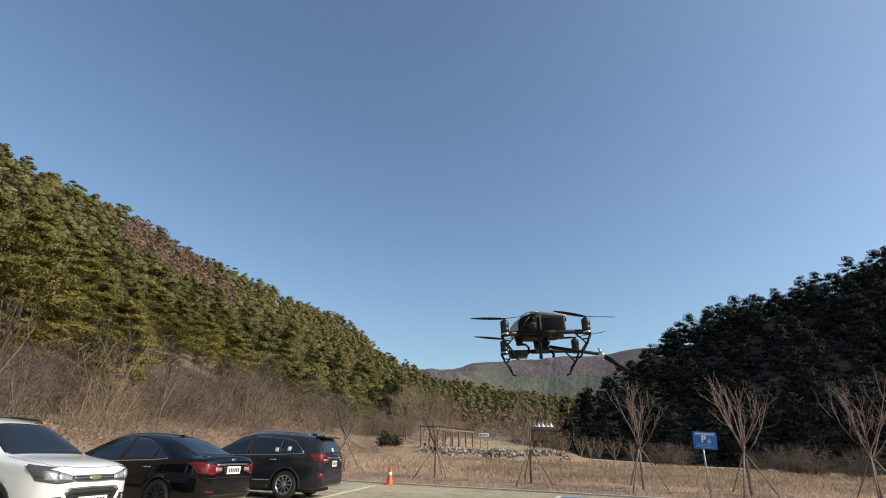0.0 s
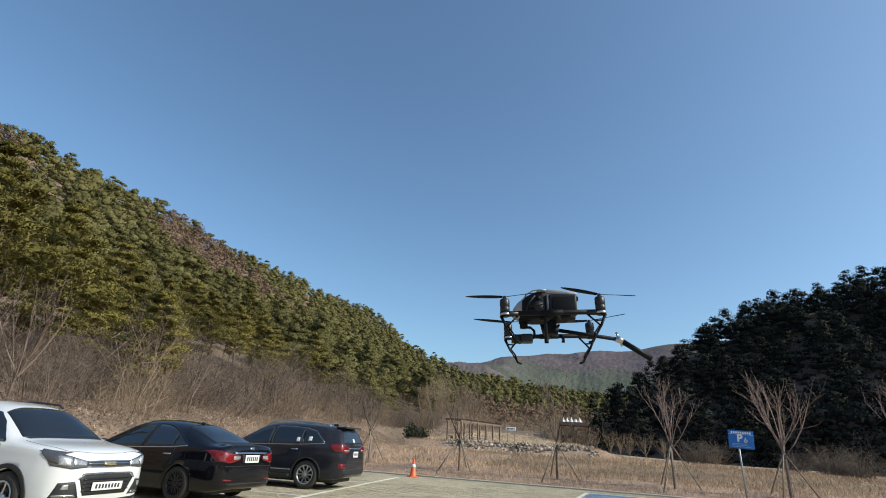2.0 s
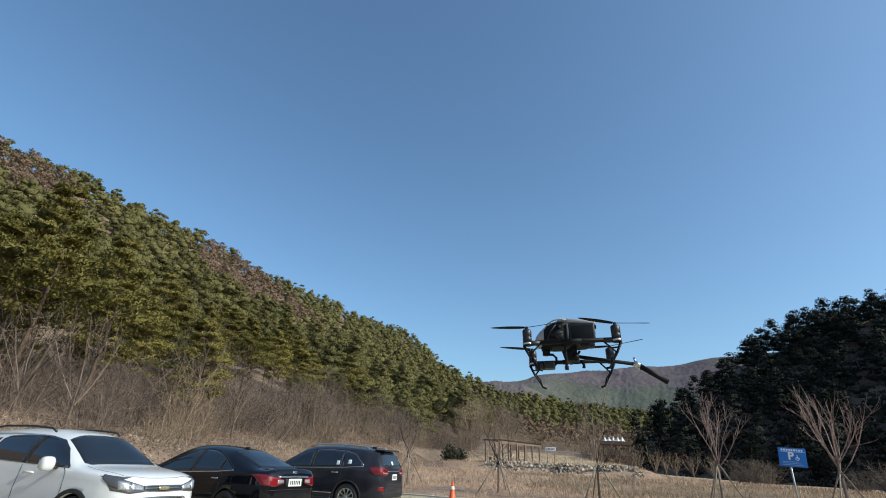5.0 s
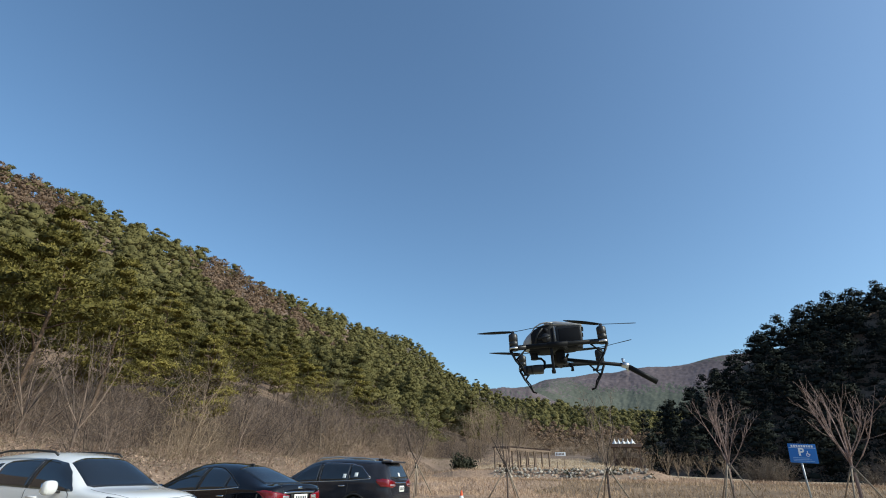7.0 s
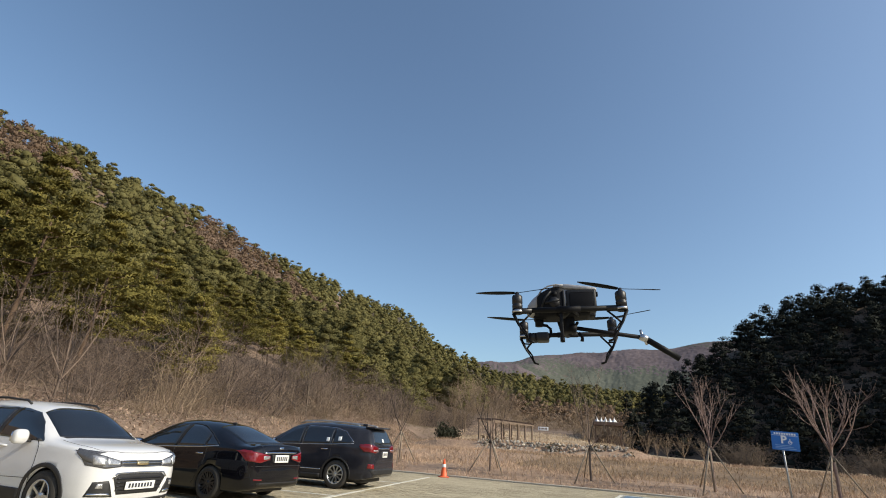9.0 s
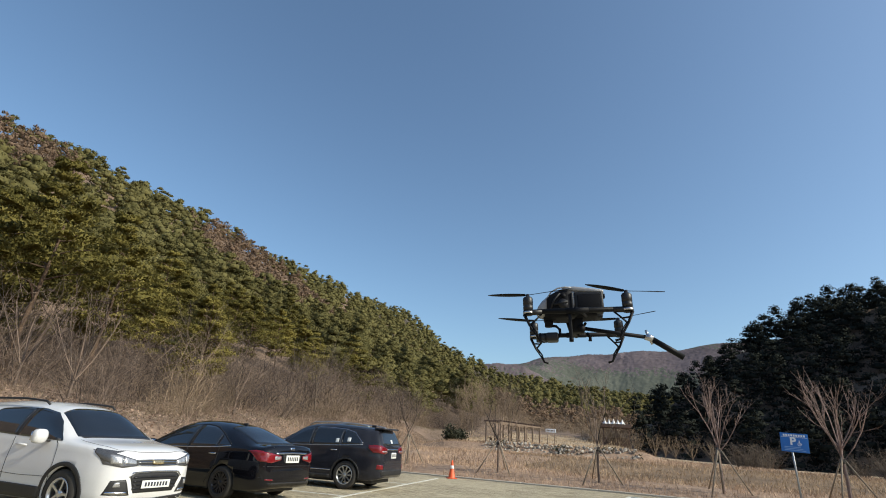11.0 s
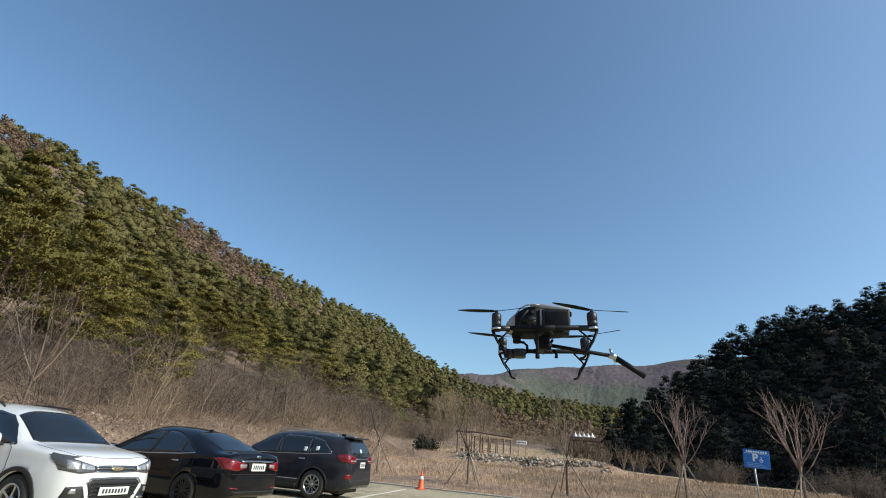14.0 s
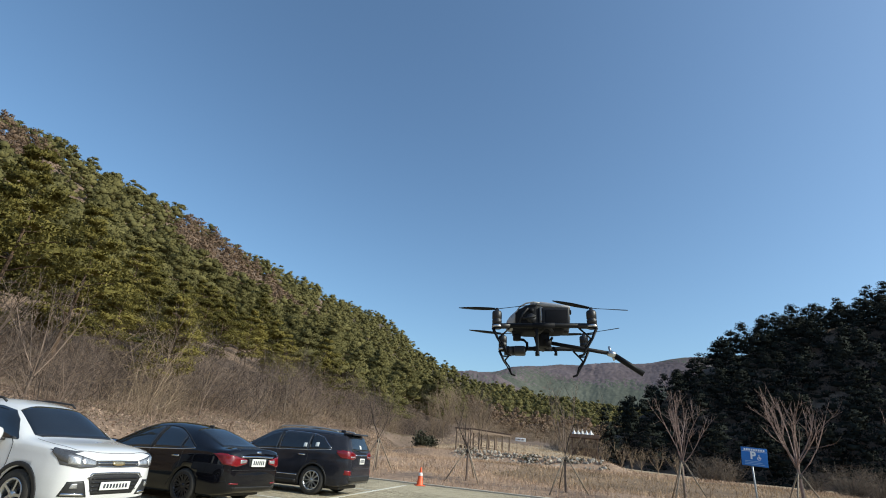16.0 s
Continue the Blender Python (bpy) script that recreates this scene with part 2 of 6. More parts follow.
def toe_of(s):
    return np.where(s < 10, 15.0, 15.0 + 0.27 * np.clip(s - 10, -60, 50) + 0.1 * np.clip(s - 60, 0, 400))


def build_ground():
    az = np.radians(np.concatenate([np.linspace(-180, -66, 40)[:-1], np.linspace(-66, 46, 300), np.linspace(46, 180, 40)[1:]]))
    rad = np.concatenate([[0.5], np.geomspace(3, 60, 110), np.geomspace(61, 1500, 110)[0:], [2500, 4500]])
    a, r = np.meshgrid(az, rad)
    x, y = r * np.sin(a), r * np.cos(a)
    v = np.stack([x, y, land(x, y)], -1).reshape(-1, 3)
    nr, na = a.shape
    i, j = np.meshgrid(np.arange(nr - 1), np.arange(na - 1), indexing="ij")
    f = np.stack([i * na + j, i * na + j + 1, (i + 1) * na + j + 1, (i + 1) * na + j], -1).reshape(-1, 4)
    me = mesh_np("ground", v, f[:, ::-1], SOIL, True)
    me.materials.append(MOUNTAIN)
    me.materials.append(LITTER)
    me.materials.append(TRODDEN)
    me.materials.append(BANKSOIL)
    me.materials.append(PALEFIELD)
    cx, cy = x[:-1, :-1].ravel(), y[:-1, :-1].ravel()
    cs = cx * VALLEY[0] + cy * VALLEY[1]
    slope = (cx * LEFT[0] + cy * LEFT[1] > toe_of(cs) - 3.5) | (cx * 0.81 + cy * 0.58 > 67)
    far = np.where(np.repeat(rad[:-1] > 300, na - 1), 1, np.where(slope, 2, 0)).astype(np.int32)
    ck = (cx - KERB[0]) * KERB_OUT[0] + (cy - KERB[1]) * KERB_OUT[1] + 0.5 * wobble(cx, cy, 1.7) + 0.25 * wobble(cy, cx, 0.6)
    far = np.where((far == 0) & (ck > 2.3) & (ck < 4.6), 3, np.where((far == 0) & (ck >= 4.6) & (ck < 21) & (cx > 1.5 + 1.2 * wobble(cx, cy, 2.1) + 0.12 * ck), 4, far)).astype(np.int32)
    far = np.where((far == 0) & (ck > 28 + 1.5 * wobble(cx, cy, 3)) & (ck < 118), 5, far).astype(np.int32)
    me.polygons.foreach_set("material_index", far)
    return tagged(new("ground", me), "dry straw-coloured ground rising to wooded hills", "ground", kind="structure")


ground = build_ground()


# ---- woods ----
def ball(level):
    bm = bmesh.new()
    bmesh.ops.create_icosphere(bm, subdivisions=level, radius=1)
    out = np.array([v.co[:] for v in bm.verts]), np.array([[v.index for v in f.verts] for f in bm.faces])
    bm.free()
    return out


BALL = ball(1)


def flakes(centres, size, r=rng):
    """Small needle clusters, one triangle each, turned every way."""
    n = len(centres)
    a, b = r.normal(size=(n, 3)), r.normal(size=(n, 3))
    a /= np.linalg.norm(a, axis=1)[:, None]
    b = np.cross(a, b)
    b /= np.linalg.norm(b, axis=1)[:, None] + 1e-9
    k = size * r.uniform(0.6, 1.3, (n, 1))
    v = np.stack([centres + a * k * 0.75, centres - a * k * 0.4 + b * k * 0.4, centres - a * k * 0.4 - b * k * 0.4], 1)
    return v.reshape(-1, 3), np.arange(3 * n).reshape(-1, 3)


def bough_crown(height, spread, whorls, per, leaf, low=0.25, seed=0):
    """A red pine's crown: tiers of long level boughs under a rounded top, each a ragged pad of needle tufts, with dark gaps between."""
    r = np.random.default_rng(seed)
    pieces = []
    bv, bf = BALL
    lean = r.normal(size=2) * 0.05 * height
    for w in range(whorls):
        t = np.clip((w + r.uniform(-0.35, 0.35)) / (whorls - 1), 0, 1)
        h = height * (low + (1 - low) * t)
        reach = spread * (0.62 + 0.38 * math.sin(math.pi * min(t / 0.7, 1.0))) * (1 - 0.62 * max(0.0, t - 0.45) / 0.55)
        count = 5 if t < 0.85 else 4
        turn = r.uniform(0, 6.3)
        for k in range(count):
            if t < 0.6 and r.uniform() < 0.16:
                continue
            a = turn + 2 * np.pi * (k + r.uniform(-0.32, 0.32)) / count
            ln = reach * r.uniform(0.6, 1.12)
            half, wide, thick = ln * r.uniform(0.34, 0.46), ln * r.uniform(0.26, 0.38) + 0.2, 0.22 + 0.055 * ln
            rise = r.uniform(-0.02, 0.24)
            ca, sa = math.cos(a), math.sin(a)
            hh = h + r.uniform(-0.25, 0.25)

            def place(d, k=k, w=w):
                p = d * (half, wide, thick)
                p[:, 2] = np.where(p[:, 2] < 0, p[:, 2] * 0.4, p[:, 2]) - 0.14 * p[:, 1] ** 2 / wide
                u = p[:, 0] + ln * 0.60
                z = hh + p[:, 2] + rise * u - 0.06 * u ** 2 / ln + 0.16 * thick * np.sin(p[:, 0] * 3.4 + 3 * k) + 0.12 * np.sin(p[:, 1] * 4 + w)
                q = np.stack([u * ca - p[:, 1] * sa + lean[0] * t, u * sa + p[:, 1] * ca + lean[1] * t, z], -1)
                m = d * (0.45, 0.5, 1.0)
                m[:, 0] += 0.25
                return q, np.stack([m[:, 0] * ca - m[:, 1] * sa, m[:, 0] * sa + m[:, 1] * ca, m[:, 2] + 0.42], -1)

            q, m = place(bv * r.uniform(0.2, 0.55, (len(bv), 1)) * (1, 1, 0.7))
            pieces.append((q, bf, m))
            d = r.normal(size=(per, 3))
            d /= np.linalg.norm(d, axis=1)[:, None]
            q, m = place(d * r.uniform(0.4, 1.1, (per, 1)))
            v, f = flakes(q, leaf, r)
            pieces.append((v, f, np.repeat(m + r.normal(size=m.shape) * 0.14, 3, 0)))
    return join_np(pieces)


def dome_crown(height, spread, pads, per, leaf, low=0.3, seed=0, clump=0.42, point=2.2, flat=0.6, core=(0.4, 0.85), lift=0.35):
    """A rounded conifer crown: lumps on a dome, each a rough core with a fringe of tufts."""
    r = np.random.default_rng(seed)
    pieces = []
    bv, bf = BALL
    for i in range(pads):
        t = ((i + r.uniform(0, 1)) / pads) ** 0.8
        out = spread * (1 - t ** point) * r.uniform(0.62, 1.0) * 0.8
        a = i * 2.4 + r.uniform(-0.5, 0.5)
        w = spread * clump * r.uniform(0.6, 1.45) * (1 - 0.45 * t ** 3)
        c = np.array([out * np.cos(a), out * np.sin(a), height * (low + (1 - low) * t) - w * flat])
        side = np.array([np.cos(a), np.sin(a), 0.0]) * 0.45 * (1 - t) + (0, 0, lift)
        pieces.append((bv * r.uniform(*core, (len(bv), 1)) * (w, w, w * flat) + c, bf, bv + side))
        d = r.normal(size=(per, 3))
        d[:, 2] = np.abs(d[:, 2]) - 0.25
        d /= np.linalg.norm(d, axis=1)[:, None]
        v, f = flakes(d * (w, w, w * flat) * r.uniform(0.55, 1.12, (per, 1)) + c, leaf, r)
        pieces.append((v, f, np.repeat(d + side + r.normal(size=d.shape) * 0.16, 3, 0)))
    return join_np(pieces)


def pine_trunk(height, seed, limbs=9, spread=2.5):
    r = np.random.default_rng(seed)
    lean = r.normal(size=2) * 0.06 * height
    ts = np.linspace(0, 1, 7)
    pts = np.stack([lean[0] * ts ** 1.5 + 0.12 * np.sin(ts * 5 + seed), lean[1] * ts ** 1.5, ts * height * 0.95], -1)
    out = [tube_np(pts, 0.14 * (1 - ts * 0.85), 6)]
    for i in range(limbs):
        t = r.uniform(0.35, 0.92)
        b = np.array([np.interp(t, ts, pts[:, k]) for k in range(3)])
        a = r.uniform(0, 2 * np.pi)
        d = np.array([np.cos(a), np.sin(a), r.uniform(0.05, 0.5)]) * spread * r.uniform(0.4, 0.85) * (1.2 - t)
        out.append(tube_np([b, b + d * 0.5 + (0, 0, 0.1), b + d], [0.05, 0.035, 0.012], 4))
    return join_np(out)


def scatter(x0, x1, y0, y1, step, keep, seed):
    """Uneven points of a stretch of the plan where keep(x, y) holds."""
    r = np.random.default_rng(seed)
    gx, gy = np.meshgrid(np.arange(x0, x1, step), np.arange(y0, y1, step))
    x = gx.ravel() + r.uniform(-0.45, 0.45, gx.size) * step
    y = gy.ravel() + r.uniform(-0.45, 0.45, gx.size) * step
    ok = keep(x, y)
    return np.stack([x[ok], y[ok]], -1)


def hill_coords(x, y):
    return x * VALLEY[0] + y * VALLEY[1], x * LEFT[0] + y * LEFT[1]


def wood(name, spots, kinds, material, heights, seed, label, category="forest"):
    """Many trees as one piece of far woodland."""
    r = np.random.default_rng(seed)
    vs, fs, ns, base = [], [], [], 0
    for x, y in spots:
        v, f, *n = kinds[r.integers(len(kinds))]
        k, a = r.uniform(*heights), r.uniform(0, 2 * np.pi)
        ca, sa = math.cos(a) * k, math.sin(a) * k
        z = float(land(x, y)) - 0.2
        w = np.stack([v[:, 0] * ca - v[:, 1] * sa + x, v[:, 0] * sa + v[:, 1] * ca + y, v[:, 2] * k + z], -1)
        vs.append(w)
        fs.append(f + base)
        base += len(w)
        if n:
            ns.append(np.stack([n[0][:, 0] * ca - n[0][:, 1] * sa, n[0][:, 0] * sa + n[0][:, 1] * ca, n[0][:, 2] * k], -1) / k)
    me = mesh_np(name, np.concatenate(vs), np.concatenate(fs), material, True, np.concatenate(ns) if ns else None)
    return tagged(new(name, me), label, category, kind="stuff")


def on_hill(x, y):
    s, n = hill_coords(x, y)
    return s, n - toe_of(s)


# nearest pines: things of their own
near_kinds = []
for i in range(5):
    h = (9.0, 10.0, 8.4, 10.6, 8.8)[i]
    v, f, n = bough_crown(h, 4.2, 7, 290, 0.16, (0.26, 0.34, 0.22, 0.38, 0.30)[i], 50 + i)
    near_kinds.append((mesh_np("trunk", *pine_trunk(h, 40 + i, 16, 3.8), BARK, True), mesh_np("crown", v, f, PINE, True, n)))


def plant_pine(x, y, k, turn, scale):
    t = thing("pine_tree", "green red pine with layered flat boughs on the hillside", "tree", "pines on the hillside",
              pose(x, y, float(land(x, y)) - 0.15, 0, 0, turn) @ Matrix.Scale(scale, 4))
    part("trunk", near_kinds[k][0], None, t)
    part("crown", near_kinds[k][1], None, t)


def near_ok(x, y):
    s, q = on_hill(x, y)
    az = np.degrees(np.arctan2(x, y))
    return (q > np.maximum(6.0, 6.5 + 5.0 * soft(az, -33, -23) + 4.5 * wobble(x, y, 6))) & (q < 36) & (s > -8) & (s < 62) & (az > -62)


near_spots = scatter(-80, 20, -10, 90, 6.0, near_ok, 3)
for i, (x, y) in enumerate(near_spots):
    plant_pine(x, y, i % 5, rng.uniform(0, 360), rng.uniform(0.62, 0.98))

mid = [dome_crown((9.6, 10.8, 8.6, 9.0, 10.2)[i], (3.6, 3.9, 3.4, 4.0, 3.5)[i], 20, 100, 0.30, 0.24, 60 + i, 0.42, 2.3, 0.48) for i in range(5)]


def mid_ok(x, y):
    s, q = on_hill(x, y)
    az = np.degrees(np.arctan2(x, y))
    n = q + toe_of(s)
    return (q > np.where(s > 62, 10 - 5 * soft(s, 100, 150), 9)) & ~((q < 36) & (s > -8) & (s < 62)) & (n < 184) & (s < 460) & (az > -64) & (az < 12) & ((s > -12))


def leafless(x, y):
    """Patches of leafless trees between the pines, mostly high up under the crest."""
    s, n = hill_coords(x, y)
    r, az = np.hypot(x, y), np.degrees(np.arctan2(x, y))
    valley = 1.7 * soft(az, -5, 0) * (1 - soft(r, 172, 205)) * soft(r, 140, 150)
    return 0.8 * wobble(x, y, 26) + 0.5 * wobble(y, x, 13) + valley + 1.0 * soft(n, 95, 120) * (1 - soft(n, 160, 175)) * (1 - soft(s, 130, 240)) > 0.98


def valley_ok(x, y):
    s, q = on_hill(x, y)
    az, r = np.degrees(np.arctan2(x, y)), np.hypot(x, y)
    return (q < 5) & (r > 150) & (r < 350) & (az > -4) & (az < 20)


spots = np.concatenate([scatter(-190, 20, -10, 230, 5.7, lambda x, y: mid_ok(x, y) & (hill_coords(x, y)[0] < 150), 4),
                        scatter(-190, 190, 60, 560, 6.6, lambda x, y: mid_ok(x, y) & (hill_coords(x, y)[0] >= 150), 14),
                        scatter(-30, 125, 130, 350, 6.8, valley_ok, 8)])
brown = leafless(spots[:, 0], spots[:, 1])
wood("leafless_forest", spots[brown], [dome_crown(7.0, 2.9, 9, 22, 0.46, 0.2, 66 + i, 0.5, core=(0.2, 0.6)) for i in range(3)], BROWNWOOD, (0.95, 1.3), 9,
     "grey-brown leafless trees between the pines on the hillside")
far_kinds = [dome_crown((8.2, 7.2, 9.0, 7.6)[i], (3.2, 3.5, 2.9, 3.3)[i], 7, 25, 0.5, 0.30, 75 + i, 0.54, 2.4, 0.7, (0.4, 0.95)) for i in range(4)]
hs, hn = hill_coords(spots[:, 0], spots[:, 1])
deep = (hs > 150) | (hn > 95)
wood("pine_forest", spots[~brown & ~deep], mid, PINE_FAR, (0.62, 1.12), 5,
     "dense green pine forest covering the sunlit hillside")
wood("distant_pine_forest", spots[~brown & deep], far_kinds, PINE_FAR, (0.88, 1.2), 10,
     "green pine forest further up the valley side")

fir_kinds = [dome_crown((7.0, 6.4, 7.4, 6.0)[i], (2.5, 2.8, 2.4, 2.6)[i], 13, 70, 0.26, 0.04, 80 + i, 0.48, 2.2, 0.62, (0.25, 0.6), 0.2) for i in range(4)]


def right_ok(x, y):
    qr = x * 0.81 + y * 0.58 - 68.4
    l = (x - 20) * 0.58 - (y - 90) * 0.81
    az = np.degrees(np.arctan2(x, y))
    top = np.where(l < 10, 1.5 * np.clip(l, 0, 10), 15 + 0.65 * np.clip(l - 10, 0, 8) + 0.40 * np.clip(l - 18, 0, 50))
    return (qr > -2) & (qr < top / 0.82 + 22) & (az > 14.6) & (az < 48) & (l > -6) & (l < 75)


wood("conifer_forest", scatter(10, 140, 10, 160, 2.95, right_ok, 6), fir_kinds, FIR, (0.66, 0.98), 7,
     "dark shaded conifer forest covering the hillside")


# ---- parking lot: its bed, kerb and painted lines ----
PAVER = mat("sandy_block_paving", (0.34, 0.29, 0.185), 0.9, var=0.25, scale=0.5, fine=14, bump=0.4, tint=(0.50, 0.44, 0.30))
CONCRETE = mat("pale_concrete", (0.46, 0.415, 0.345), 0.9, var=0.2, scale=1.2, fine=30, bump=0.4, obj=0.3)
PAINT = mat("worn_white_road_paint", (0.62, 0.60, 0.52), 0.8, var=0.25, scale=2.0, fine=25, bump=0.2)


def lot_point(u, v, z=0.0):
    """A point of the lot: u metres along the kerb, v metres in front of it."""
    p = KERB + KERB_DIR * u - KERB_OUT * v
    return (float(p[0]), float(p[1]), z)


def build_lot():
    """A flat bed out to the kerb line and to the foot of the slope, with thickness."""
    a = [lot_point(-22, 0.0), lot_point(40, 0.0), lot_point(40, 45), lot_point(-22, 45)]
    bm = bmesh.new()
    top = [bm.verts.new((p[0], p[1], -0.012)) for p in a]
    low = [bm.verts.new((p[0], p[1], -0.25)) for p in a]
    bm.faces.new(top)
    bm.faces.new(low[::-1])
    for i in range(4):
        bm.faces.new((top[i], low[i], low[(i + 1) % 4], top[(i + 1) % 4]))
    return part("parking_lot", bm, PAVER, None, smooth=False)


lot = tagged(build_lot(), "sandy block-paved parking lot with white bay lines", "parking lot", kind="structure")


# ---- cars ----
from mathutils.bvhtree import BVHTree

PAINT_WHITE = mat("white_car_paint", (0.696, 0.696, 0.696), 0.25, var=0.03, scale=3, fine=40, spec=0.5, coat=0.8)
PAINT_BLACK = mat("black_car_paint", (0.004, 0.004, 0.006), 0.04, var=0.3, scale=3, fine=60, spec=0.45, coat=0.0, tint=(0.008, 0.008, 0.011))
PAINT_GREY = mat("charcoal_car_paint", (0.018, 0.019, 0.025), 0.08, var=0.25, scale=3, fine=60, spec=0.35, coat=0.0, tint=(0.034, 0.035, 0.044))
TRIM = mat("black_plastic_trim", (0.018, 0.018, 0.019), 0.55, var=0.3, scale=8, fine=90, bump=0.1)
GLASS = mat("tinted_car_glass", (0.014, 0.017, 0.022), 0.02, var=0.2, scale=2, fine=9, spec=0.9)
CHROME = mat("chrome", (0.62, 0.63, 0.65), 0.12, 1.0, var=0.06, scale=6, fine=40)
ALLOY = mat("alloy_rim", (0.55, 0.56, 0.57), 0.28, 0.9, var=0.1, scale=9, fine=60)
RIM_DARK = mat("dark_alloy_rim", (0.05, 0.05, 0.055), 0.3, 0.8, var=0.2, scale=9, fine=60)
RUBBER = mat("tyre_rubber", (0.022, 0.021, 0.020), 0.85, var=0.3, scale=7, fine=50, bump=0.3, tint=(0.05, 0.046, 0.04))
LAMP_RED = mat("red_lamp_glass", (0.17, 0.006, 0.010), 0.12, var=0.25, scale=14, fine=60, spec=0.6, coat=0.6)
LAMP_CLEAR = mat("clear_lamp_glass", (0.46, 0.46, 0.46), 0.22, 0.55, var=0.6, scale=22, fine=70, spec=0.7, coat=0.7)
LAMP_DARK = mat("dark_lamp_housing", (0.11, 0.11, 0.115), 0.18, 0.4, var=0.25, scale=9, fine=40, spec=0.6, coat=0.5)
PLATE = mat("white_number_plate", (0.78, 0.78, 0.75), 0.45, var=0.05, scale=9, fine=60)
INK = mat("dark_plate_ink", (0.03, 0.035, 0.05), 0.6, var=0.2, scale=9, fine=60)
GOLD = mat("gold_badge", (0.62, 0.50, 0.30), 0.25, 0.8, var=0.1, scale=9, fine=60)
STICKER = mat("white_sticker", (0.75, 0.78, 0.78), 0.5, var=0.06, scale=9, fine=60)


def curve(points):
    """A smooth function through (x, value) pairs."""
    xs, ys = np.array([p[0] for p in points], float), np.array([p[1] for p in points], float)
    d = np.diff(ys) / np.diff(xs)
    m = np.zeros(len(xs))
    m[1:-1] = np.where(d[:-1] * d[1:] > 0, 2 * d[:-1] * d[1:] / (d[:-1] + d[1:] + 1e-12), 0)
    m[0], m[-1] = d[0], d[-1]

    def at(x):
        x = min(max(x, xs[0]), xs[-1])
        i = min(int(np.searchsorted(xs, x, "right")) - 1, len(xs) - 2)
        h = xs[i + 1] - xs[i]
        t = (x - xs[i]) / h
        return ((1 + 2 * t) * (1 - t) ** 2 * ys[i] + t * (1 - t) ** 2 * h * m[i]
                + t * t * (3 - 2 * t) * ys[i + 1] + t * t * (t - 1) * h * m[i + 1])
    return at


